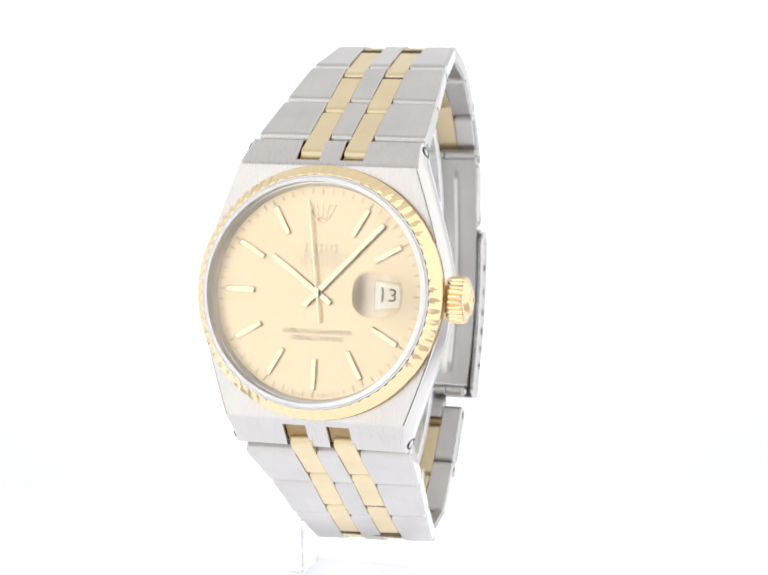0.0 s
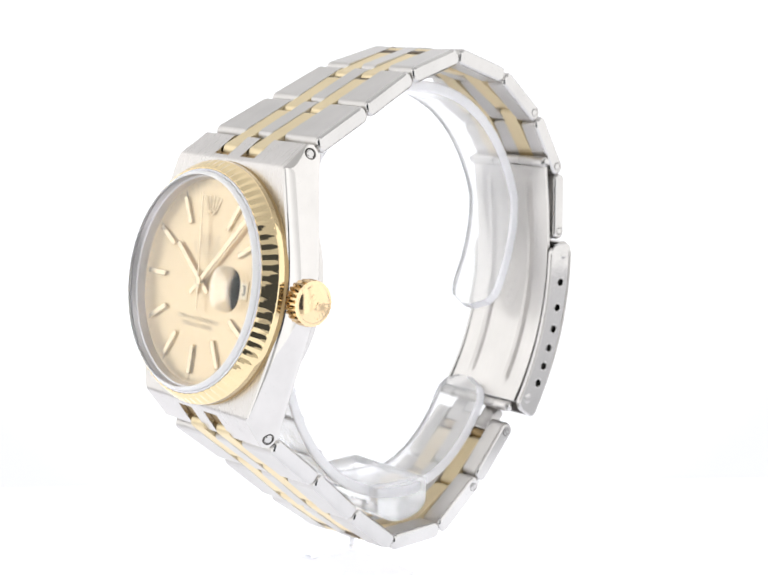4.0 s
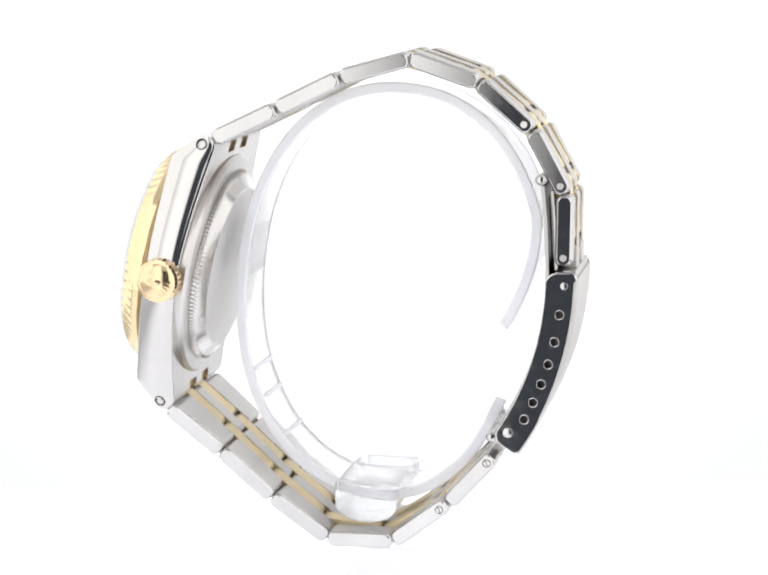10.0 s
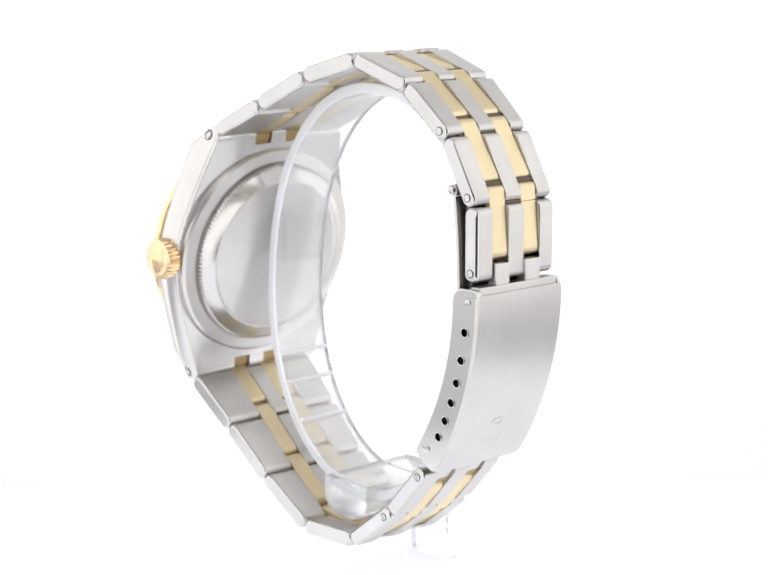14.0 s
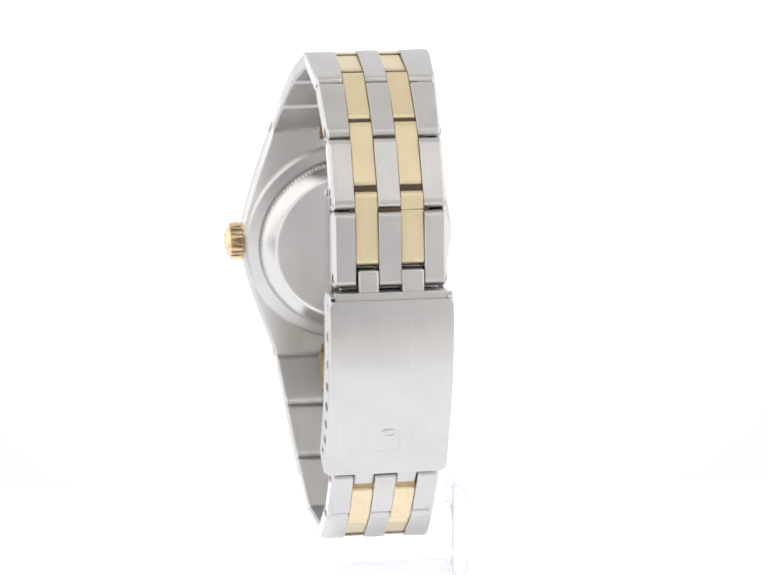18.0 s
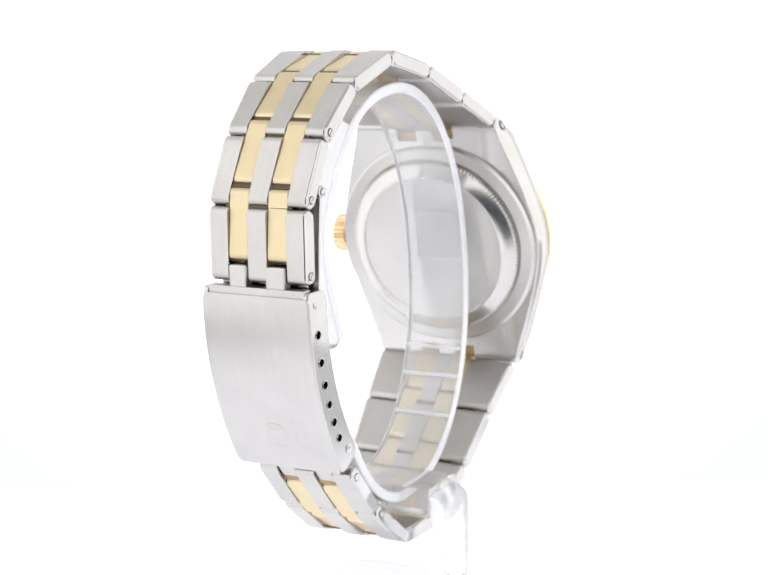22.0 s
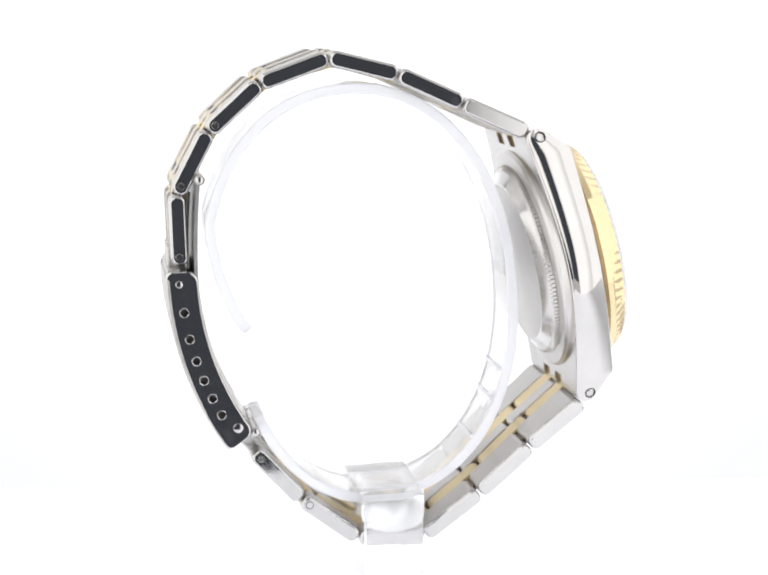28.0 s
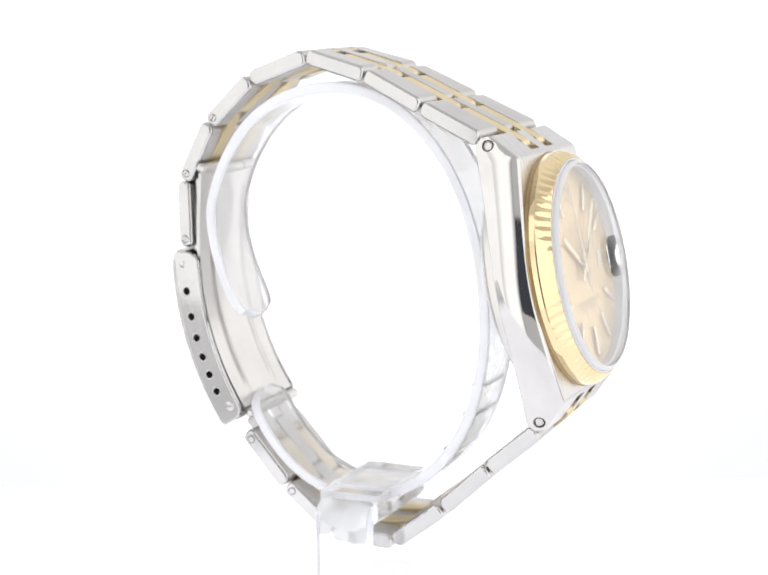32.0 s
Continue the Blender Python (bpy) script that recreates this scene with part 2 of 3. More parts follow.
# ---- the watch's plan: joints of the bracelet (depth, height above the table) and half widths there ----
U0, ZF = 1.72, 92.0
LEAN = 11.5
TOP_JOINTS = [(-20.9, 70.4, 12.1), (-11.55, 74.72, 11.2), (-2.3, 79.1, 10.1), (7.65, 81.7, 9.0), (17.5, 78.2, 8.3), (25.0, 71.45, 7.8), (29.75, 62.5, 7.7), (29.6, 52.1, 7.7)]
LOW_JOINTS = [(-29.3, 29.9, 11.85), (-21.5, 23.25, 10.9), (-13.95, 16.25, 10.0), (-5.75, 9.9, 9.0), (4.3, 9.85, 8.3), (12.65, 16.2, 7.9), (19.55, 23.85, 7.75)]
# the bracelet hangs a little askew: how far depth and height change along x at each joint
TOP_SKEW = [(0.024, -0.012), (0.014, -0.014), (0.016, -0.014), (0.016, -0.006), (0.008, 0.0), (0.006, 0.0), (0.006, 0.0), (0.0, 0.0)]
LOW_SKEW = [(0.040, 0.01), (0.038, 0.02), (0.034, 0.03), (0.024, 0.03), (0.012, 0.03), (0.012, 0.0), (0.0, 0.0)]
LOW_SHIFT = [0, 0, -0.1, -0.3, -0.4, -0.4, -0.4]

watch = new("wristwatch")
tagged(watch, "steel and gold wristwatch with champagne dial on a clear stand", "wristwatch")
stand = new("watch_stand")
tagged(stand, "clear acrylic display stand with an open ring that holds a wristwatch", "stand")


# ---- bracelet links ----
def rounded_rect(half_len, half_t, r, inset, seg=5):
    """A rectangle with round corners, and a point on the straight just before and after each of them."""
    hl, ht, rr = half_len - inset, half_t - inset, max(0.08, r - inset * 0.6)
    rr = min(rr, ht - 0.1)
    pts = []
    for cx, cy, a0 in ((hl - rr, ht - rr, 0), (-hl + rr, ht - rr, 90), (-hl + rr, -ht + rr, 180), (hl - rr, -ht + rr, 270)):
        turns = [radians(a0 + 90 * k / seg) for k in range(seg + 1)]
        arc = [(cx + rr * math.cos(a), cy + rr * math.sin(a)) for a in turns]
        for end, sign in ((0, -1), (-1, 1)):
            tx, ty = -math.sin(turns[end]) * sign, math.cos(turns[end]) * sign
            free = 0.4 * (abs(tx) * (hl - rr) + abs(ty) * (ht - rr))
            d = min(0.1, free)
            point = (arc[end][0] + d * tx, arc[end][1] + d * ty)
            if end == 0:
                pts.append(point)
                pts += arc
            else:
                pts.append(point)
    return pts


def link_block(a, b, in_a, in_b, out_a, out_b, half_t, gap, rim_in, rim_out, r=0.9, lift=0.0, tilt=0.0, skew_a=(0, 0), skew_b=(0, 0)):
    """A block from joint a to joint b; its inner and outer sides lie at the given x at either joint."""
    d = Vector((b[0] - a[0], b[1] - a[1]))
    ln = d.length
    d.normalize()
    n = Vector((-d.y, d.x))
    mid = Vector(((a[0] + b[0]) / 2, (a[1] + b[1]) / 2)) + n * lift
    hl = ln / 2 - gap
    bm = bmesh.new()
    rings = []
    sgn = 1 if out_a > in_a else -1
    for which, inset, shift in (("in", rim_in, 0), ("in", 0, rim_in), ("in", 0, rim_in + 0.1), ("out", 0, -rim_out * 1.1 - 0.1), ("out", 0, -rim_out * 1.1), ("out", rim_out * 0.35, -rim_out * 0.45), ("out", rim_out, 0), ("out", rim_out + 0.1, 0)):
        ring = []
        for s, h in rounded_rect(hl, half_t, r, inset):
            f = 0.5 + s / ln
            x0 = (in_a + (in_b - in_a) * f) if which == "in" else (out_a + (out_b - out_a) * f)
            p = mid + d * s + n * h
            if which == "out":
                x0 -= sgn * tilt * h
            xs = x0 + sgn * shift
            ky, kz = ((skew_a[q] + skew_b[q]) / 2 for q in (0, 1))
            ring.append((xs + U0, p.x + ky * xs, p.y + kz * xs))
        rings.append(ring)
    loft(bm, rings)
    material_by(bm, lambda nn, c: abs(nn.x) > 0.35)
    return finish(bm)


def bracelet(joints, shifts, skews, flip, tilts):
    half_t = 1.22
    for i in range(len(joints) - 1):
        a, b = joints[i], joints[i + 1]
        sa, sb = shifts[i], shifts[i + 1]
        ka, kb = skews[i], skews[i + 1]
        if flip:
            a, b, sa, sb, ka, kb = b, a, sb, sa, kb, ka
        for side in (1, -1):
            part("outer_link", link_block(a, b, side * 4.62 + sa, side * 4.62 + sb, side * a[2] + sa, side * b[2] + sb, half_t, 0.08, 0.06, 0.36, 1.0, tilt=(1 if not flip else -1) * math.tan(radians(tilts[i] if flip or side < 0 else 0)), skew_a=ka, skew_b=kb),
                 [steel_brushed, steel_polished], watch, "", 32)
        part("centre_link", link_block(a, b, -1.5 + sa, -1.5 + sb, 1.5 + sa, 1.5 + sb, half_t, 0.13, 0.06, 0.06, 0.8, skew_a=ka, skew_b=kb), [steel_brushed, steel_brushed], watch, "", 32)
        # the gold links are fixed to this link and reach into the slots of the one before it
        j, k = joints[i], joints[i + 1]
        ln = math.hypot(k[0] - j[0], k[1] - j[1])
        dy, dz = (k[0] - j[0]) / ln, (k[1] - j[1]) / ln
        reach = 4.3 if flip else 2.7
        last = not flip and i == len(joints) - 2
        back = 3.7 if last else 2.8
        ga, gb = (j[0] - dy * reach, j[1] - dz * reach), (k[0] - dy * back, k[1] - dz * back)
        if i > 0:
            h = joints[i - 1]
            lh = math.hypot(j[0] - h[0], j[1] - h[1])
            ga = tuple(0.38 * (j[q] - (dy, dz)[q] * 2.8) + 0.62 * (j[q] - (j[q] - h[q]) / lh * 2.8) for q in (0, 1))
        start = ga
        if flip:
            ga, gb = gb, ga
        for side in (1, -1):
            part("gold_link", link_block(ga, gb, side * 1.56 + sa, side * 1.56 + sb, side * 4.56 + sa, side * 4.56 + sb, half_t - 0.10, 0.05, 0.06, 0.06, 1.0, 0.0, 0.0, ka, kb),
                 [gold_brushed, gold_brushed], watch, "brushed yellow gold link", 32)
        # the pins that carry the joint, coloured dark for the shade between links
        if last:
            # added rod fills the gap below the clasp, darkened for its shade
            bm = bmesh.new()
            cyl_x(bm, -4.55 + sb + U0, 4.55 + sb + U0, k[0] - dy * 2.95, k[1] - dz * 2.95, 0.85, 18)
            part("link_pin", finish(bm), gold_shaded, watch)
        if i > 0:
            bm = bmesh.new()
            cyl_x(bm, -j[2] + 2.4 + shifts[i] + U0, j[2] - 2.4 + shifts[i] + U0, j[0], j[1], 0.5, 14)
            part("hinge_pin", finish(bm), gap_shade, watch)
            bm = bmesh.new()
            cyl_x(bm, -4.6 + shifts[i] + U0, 4.6 + shifts[i] + U0, start[0], start[1], 0.6, 12)
            part("link_pin", finish(bm), gap_shade, watch)


bracelet(TOP_JOINTS, [0] * 8, TOP_SKEW, True, (0, 0, 0, 0, 3.0, 2.0, 4.0))
bracelet(LOW_JOINTS, LOW_SHIFT, LOW_SKEW, False, (0, 0, 0, 0, 0, 0))


def link_screw(u, v, z, slot):
    """The end of a link screw, flush with the side of a link."""
    side = 1 if u > 0 else -1
    bm = bmesh.new()
    cyl_x(bm, min(u - side * 0.6, u + side * 0.08) + U0, max(u - side * 0.6, u + side * 0.08) + U0, v, z + ZF, 0.54, 20, 0.06)
    screw = part("link_screw", finish(bm), steel_polished, watch)
    bm = bmesh.new()
    cyl_x(bm, min(u - side * 0.6, u + side * 0.05) + U0, max(u - side * 0.6, u + side * 0.05) + U0, v, z + ZF, 0.61, 20, 0.02)
    part("screw_seat", finish(bm), recess_shade, screw)
    if slot is not None:
        bm = bmesh.new()
        box(bm, -0.03, 0.03, -0.055, 0.055, -0.5, 0.5)
        bmesh.ops.transform(bm, matrix=Matrix.Translation((u + side * 0.07 + U0, v, z + ZF)) @ Matrix.Rotation(radians(slot), 4, "X"), verts=bm.verts)
        part("screw_slot", finish(bm), recess_shade, screw)


def on_link(joints, i, off):
    """The point on the middle line of link i, off mm from its end (or from its start where off is negative), and the half width there."""
    a, b = joints[i], joints[i + 1]
    ln = math.hypot(b[0] - a[0], b[1] - a[1])
    f = 1 - off / ln
    return a[0] + (b[0] - a[0]) * f, a[1] + (b[1] - a[1]) * f - ZF, a[2] + (b[2] - a[2]) * f


for i in (4, 5, 6):
    v, z, hw = on_link(TOP_JOINTS, i, 1.35)
    link_screw(hw, v, z, None)
    link_screw(-hw, v, z, 35)
for i in (5, 4):
    v, z, hw = on_link(LOW_JOINTS, i, 1.5)
    link_screw(hw + LOW_SHIFT[i + 1], v, z, 20)
    link_screw(-hw + LOW_SHIFT[i + 1], v, z, None)


# ---- clasp ----
CL_A0, CL_DA = 0.3, -34.6


def clasp_at(s, d):
    """A point of the clasp's side: s from 0 at the upper end to 1 at the lower, d in from the outer skin, in mm."""
    a = radians(CL_A0 + CL_DA * s)
    r = 46.92
    cy, cz = -15.09, 51.23
    return (cy + (r - d) * math.cos(a), cz + (r - d) * math.sin(a))


WALL_LEN = 28.3


def wall_outline(q, inset):
    """The wall's outline as (length, depth) with round corners."""
    l0, l1, d0, d1 = inset, q - inset, 0.12 + inset, 4.7 - inset
    pts = []
    steps = 24
    for k in range(1, steps):
        pts.append((l0 + 1.3 + (l1 - l0 - 2.6) * k / steps, d0))
    for cl, cd, a0, rad in ((l1, d0, -90, 0.9), (l1, d1, 0, 1.5), (l0, d1, 90, 1.7), (l0, d0, 180, 0.9)):
        if cd == d1 and cl == l0:
            for k in range(1, steps):
                pts.append((l1 - 1.5 - (l1 - l0 - 3.2) * k / steps, d1))
        cx = cl - rad if cl == l1 else cl + rad
        cy = cd - rad if cd == d1 else cd + rad
        for k in range(7):
            a = radians(a0 + 90 * k / 6)
            pts.append((cx + rad * math.cos(a), cy + rad * math.sin(a)))
    return pts


def wall_lean(y, z):
    """How far the flat side wall leans outwards at a point."""
    mid = Vector(clasp_at(0.5, 2.2))
    na = radians(CL_A0 + CL_DA * 0.5)
    off = Vector((y, z)) - mid
    return 0.072 * off.dot(Vector((-math.cos(na), -math.sin(na)))) + 0.012 * off.dot(Vector((math.sin(na), -math.cos(na))))


def clasp_wall(side, u_out, u_in, holes):
    """One side wall of the clasp: a flat plate with a rounded rim, pierced by a row of round holes."""
    bm = bmesh.new()
    total = WALL_LEN * 1.022

    def put(l, d, u):
        y, z = clasp_at(l / WALL_LEN, d)
        return bm.verts.new((side * (u + wall_lean(y, z)) + U0, y, z))

    def loop(pts, u):
        vs = [put(l, d, u) for l, d in pts]
        return vs, [bm.edges.new((vs[k], vs[(k + 1) % len(vs)])) for k in range(len(vs))]

    def skirt(a, b):
        for k in range(len(a)):
            m = (k + 1) % len(a)
            bm.faces.new((a[k], a[m], b[m], b[k]))

    rounds = [[(h * WALL_LEN + 0.62 * math.cos(math.pi * k / 8), 2.2 + 0.62 * math.sin(math.pi * k / 8)) for k in range(16)] for h in holes]
    sides = []
    for inset, u in ((0.2, u_out), (0.0, u_in)):
        rim, edges = loop(wall_outline(total, inset), u)
        bores = []
        for c in rounds:
            v, e = loop(c, u)
            bores.append(v)
            edges += e
        bmesh.ops.triangle_fill(bm, use_beauty=True, use_dissolve=False, edges=edges)
        sides.append((rim, bores))
    soft = [put(l, d, u_out - 0.06) for l, d in wall_outline(total, 0.06)]
    full = [put(l, d, u_out - 0.2) for l, d in wall_outline(total, 0.0)]
    skirt(sides[0][0], soft)
    skirt(soft, full)
    skirt(full, sides[1][0])
    for a, b in zip(sides[0][1], sides[1][1]):
        skirt(a, b)
    return finish(bm)


def strip(u0, u1, line, thick, bevel=0.0, end_round=0.0, nu=1, dip=None):
    """A sheet swept along a line of (y, z), between two x, thick towards the line's left."""
    bm = bmesh.new()
    rings = []
    m = len(line)
    total = 0.0
    dist = [0.0]
    for p, q in zip(line, line[1:]):
        total += math.hypot(q[0] - p[0], q[1] - p[1])
        dist.append(total)
    for i, p in enumerate(line):
        q0, q1 = line[max(0, i - 1)], line[min(m - 1, i + 1)]
        t = Vector((q1[0] - q0[0], q1[1] - q0[1])).normalized()
        n = Vector((-t.y, t.x))
        trim = 0.0
        if end_round:
            for e in (dist[i], total - dist[i]):
                if e < end_round:
                    trim = max(trim, end_round - math.sqrt(max(0, end_round ** 2 - (end_round - e) ** 2)))
        a, b = u0 + min(trim, (u1 - u0) / 2 - 0.05), u1 - min(trim, (u1 - u0) / 2 - 0.05)
        ring = []
        c = bevel
        if dip:
            xs = [a + (b - a) * k / nu for k in range(nu + 1)]
            top = [(x, -dip(x, dist[i] / total)) for x in xs]
            bot = [(x, thick - dip(x, dist[i] / total)) for x in reversed(xs)]
            sec = top + bot
        elif c:
            sec = [(a + c, 0), (b - c, 0), (b - c * 0.3, c * 0.3), (b, c), (b, thick - c), (b - c, thick), (a + c, thick), (a, thick - c), (a, c), (a + c * 0.3, c * 0.3)]
        else:
            sec = [(a, 0), (b, 0), (b, thick), (a, thick)]
        for x, h in sec:
            ring.append((x + U0, p[0] + n.x * h, p[1] + n.y * h))
        rings.append(ring)
    loft(bm, rings)
    return bm


HOLES = [0.2245, 0.374, 0.500, 0.6145, 0.725, 0.830]
clasp = part("clasp", finish(strip(-8.5, 8.5, [clasp_at(0.03 + 0.985 * k / 40, 0) for k in range(41)][::-1], 0.75, 0.3, 0.35)), steel_clasp, watch, "brushed steel folding clasp cover")
for side in (1, -1):
    part("clasp_wall", clasp_wall(side, 8.48, 7.75, HOLES), steel_polished, clasp, "polished steel clasp side with a row of holes", 9)
    for s in HOLES:
        bm = bmesh.new()
        lathe(bm, [(0.60, -0.1), (0.60, 0.03), (0.66, 0.05), (0.72, 0.04), (0.75, 0.0)], 20, axis="x")
        y, z = clasp_at(s, 2.2)
        bmesh.ops.transform(bm, matrix=Matrix.Translation((side * (8.48 + wall_lean(y, z)) + U0, y, z)) @ Matrix.Diagonal((side, 1, 1, 1)), verts=bm.verts)
        part("hole_rim", finish(bm), steel_polished, clasp)
    for s, r in ((0.07, 0.55), (0.942, 0.75)):
        bm = bmesh.new()
        y, z = clasp_at(s, 1.95 if s < 0.5 else 3.2)
        x = side * (8.48 + wall_lean(y, z))
        cyl_x(bm, min(x - side * 0.5, x + side * 0.08) + U0, max(x - side * 0.5, x + side * 0.08) + U0, y, z, r, 20, 0.06, 0.1)
        part("rivet", finish(bm), steel_polished, clasp)
# added dark block so that holes and gaps look shaded
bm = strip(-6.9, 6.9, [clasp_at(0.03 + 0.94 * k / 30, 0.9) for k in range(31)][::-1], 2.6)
part("clasp_filler", finish(bm), hollow_shade, clasp, "dark filler standing in for the shade inside the clasp")

# the embossed maker's mark on the clasp: a plain raised oval and fan
bm = bmesh.new()
lathe(bm, [(1.1, -0.05), (1.1, 0.04), (0.98, 0.08), (0.76, 0.08), (0.65, 0.04), (0.65, -0.05)], 32)
bmesh.ops.scale(bm, vec=(1, 0.45, 1), verts=bm.verts)
for side in (1, -1):
    t = Matrix.Translation((side * 1.12, -0.1, 0)) @ Matrix.Rotation(radians(-side * 11), 4, "Z")
    box(bm, -0.12, 0.12, 0.0, 2.5, -0.08, 0.05, 0.03, 1, t)
for k in range(6):
    x = (k - 2.5) * 0.58
    box(bm, x - 0.17, x + 0.17, 2.45 - 0.09 * abs(k - 2.5), 2.8 - 0.09 * abs(k - 2.5), -0.08, 0.05, 0.04, 1)
bmesh.ops.scale(bm, vec=(1.15, 1.35, 1), verts=bm.verts)
for vt in bm.verts:
    vt.co.z -= vt.co.y ** 2 / (2 * 46.92)
my, mz = clasp_at(0.735, 0.0)
na = radians(CL_A0 + CL_DA * 0.735)
mm = Matrix(((1, 0, 0, U0), (0, math.sin(na), math.cos(na), my), (0, -math.cos(na), math.sin(na), mz), (0, 0, 0, 1)))
bmesh.ops.transform(bm, matrix=mm, verts=bm.verts)
part("emblem", finish(bm), steel_clasp, clasp, "raised plain emblem")

# end piece between the last link and the clasp, with two tabs
bm = bmesh.new()
ty, tz = clasp_at(0.03, 0.0)
box(bm, -7.6 + U0, 7.6 + U0, ty - 2.2, ty - 0.35, tz - 0.6, tz + 1.05, 0.15)
part("end_piece", finish(bm), steel_brushed, clasp)
for side in (1, -1):
    bm = bmesh.new()
    box(bm, min(side * 1.6, side * 4.5) + U0, max(side * 1.6, side * 4.5) - side * 0.15 + U0, ty - 2.3, ty - 0.55, tz + 0.6, tz + 4.0, 0.3)
    part("tab", finish(bm), steel_brushed, clasp)
    bm = bmesh.new()
    by, bz = LOW_JOINTS[-1][0] + 0.4, LOW_JOINTS[-1][1] + 0.7
    box(bm, min(side * 1.6, side * 4.5) - 0.4 + U0, max(side * 1.6, side * 4.5) - 0.4 + U0, -0.95, 0.95, -3.2, 1.0, 0.3)
    bmesh.ops.transform(bm, matrix=Matrix.Translation((0, by, bz)) @ Matrix.Rotation(radians(-41), 4, "X"), verts=bm.verts)
    part("tab", finish(bm), steel_brushed, clasp)

# inner blades, folded flat behind the cover
def blade_line(d, s0, s1, n=30):
    return [clasp_at(s0 + (s1 - s0) * k / n, d) for k in range(n + 1)]


def ribs(x, f):
    if not 0.05 < f < 0.93:
        return 0.0
    q = (abs(x) - 4.0) / 0.85
    return 0.30 * (0.5 + 0.5 * math.cos(math.pi * q)) if abs(q) < 1 else 0.0


upper = []
for k in range(14):
    f = k / 14
    e0, e1 = (26.4, 63.7), clasp_at(0.0, 4.75)
    upper.append((e0[0] + (e1[0] - e0[0]) * f + 0.15 * math.sin(math.pi * f), e0[1] + (e1[1] - e0[1]) * f))
inner_line = upper + blade_line(4.75, 0.0, 0.99)
blade = part("blade", finish(strip(-7.68, 7.68, inner_line, 0.5, 0, 0, 60, ribs)), steel_inner, watch, "thin pressed steel blade of the clasp with two ribs")
# stamps on the inner side of the blade: a plain oval shield and a row of bars
def stamp(s, bm):
    for vt in bm.verts:
        vt.co.z += vt.co.y ** 2 / (2 * 42.17)
    y, z = clasp_at(s, 4.75)
    a = radians(CL_A0 + CL_DA * s)
    m = Matrix(((-1, 0, 0, U0), (0, -math.sin(a), -math.cos(a), y), (0, math.cos(a), -math.sin(a), z), (0, 0, 0, 1)))
    bmesh.ops.transform(bm, matrix=m, verts=bm.verts)
    part("stamp", finish(bm), steel_inner, blade, "faint raised stamp")


bm = bmesh.new()
lathe(bm, [(2.12, -0.025), (1.95, 0.010), (1.8, 0.018), (1.65, 0.010), (1.48, -0.025)], 48)
bmesh.ops.scale(bm, vec=(1.1, 2.6, 1), verts=bm.verts)
stamp(0.23, bm)
for x, y, r in ((0, 3.6, 0.7), (-0.7, 2.2, 0.6), (0.75, 2.0, 0.65), (0.05, 1.0, 0.75), (-0.8, -0.3, 0.6), (0.7, -0.6, 0.7), (-0.2, -1.7, 0.65), (0.4, -2.9, 0.6), (-0.35, -3.9, 0.5)):
    bm = bmesh.new()
    lathe(bm, [(r, -0.03), (r * 0.7, 0.008), (r * 0.35, 0.024), (0, 0.03)], 16)
    bmesh.ops.transform(bm, matrix=Matrix.Translation((x, y, 0)) @ Matrix.Diagonal((0.8, 1.25, 1, 1)), verts=bm.verts)
    stamp(0.23, bm)
for k in range(9):
    bm = bmesh.new()
    box(bm, -0.45, 0.45, (k - 4) * 0.62 - 0.17, (k - 4) * 0.62 + 0.17, -0.05, 0.007)
    stamp(0.76, bm)
upper_b = [(p[0] + 1.15, p[1]) for p in upper[1:]]
part("blade", finish(strip(-6.6, 6.6, upper_b + blade_line(3.6, 0.0, 0.97), 0.5, 0.1)), steel_polished, watch)
for name, y, z, hw, knuckles in (("blade_hinge", 26.4, 64.55, 7.9, 3), ("blade_hinge", 19.2, 26.7, 7.4, 5)):
    for k in range(knuckles):
        bm = bmesh.new()
        w = 2 * hw / knuckles
        cyl_x(bm, -hw + k * w + 0.06 + U0, -hw + (k + 1) * w - 0.06 + U0, y, z, 0.8 if k % 2 == 0 else 0.72, 18, 0.15)
        part(name, finish(bm), steel_inner, blade)
    for side in (1, -1):
        bm = bmesh.new()
        x = side * hw
        cyl_x(bm, min(x, x + side * 0.25) + U0, max(x, x + side * 0.25) + U0, y, z, 0.62, 18, 0.12, 0.2)
        part("hinge_end", finish(bm), steel_polished, blade)
# ---- case, in its own space: x to 3 o'clock, y to 12 o'clock, z out of the dial ----
ca, sa_ = math.cos(radians(LEAN)), math.sin(radians(LEAN))
CASE = Matrix(((1, 0, 0, U0 - 0.22), (0, sa_, -ca, -31.78), (0, ca, sa_, -40.38 + ZF), (0, 0, 0, 1)))
CASE = CASE @ Matrix.Rotation(radians(1.35), 4, "Y") @ Matrix.Rotation(radians(-0.45), 4, "Z")


def cased(bm):
    bmesh.ops.transform(bm, matrix=CASE, verts=bm.verts)
    return finish(bm)


def case_half(y):
    return 17.75 - 0.36 * (math.sqrt(y * y + 36) - 6)


def case_front(y):
    """The front face, folded back towards the lugs over a softly rounded edge."""
    return -1.35 - 1.02 * 0.16 * math.log(1 + math.exp((abs(y) - 17.2) / 0.16))


def case_back(y):
    return -6.5 - 0.0030 * y * y + max(0, abs(y) - 19.3) ** 2 * 0.5


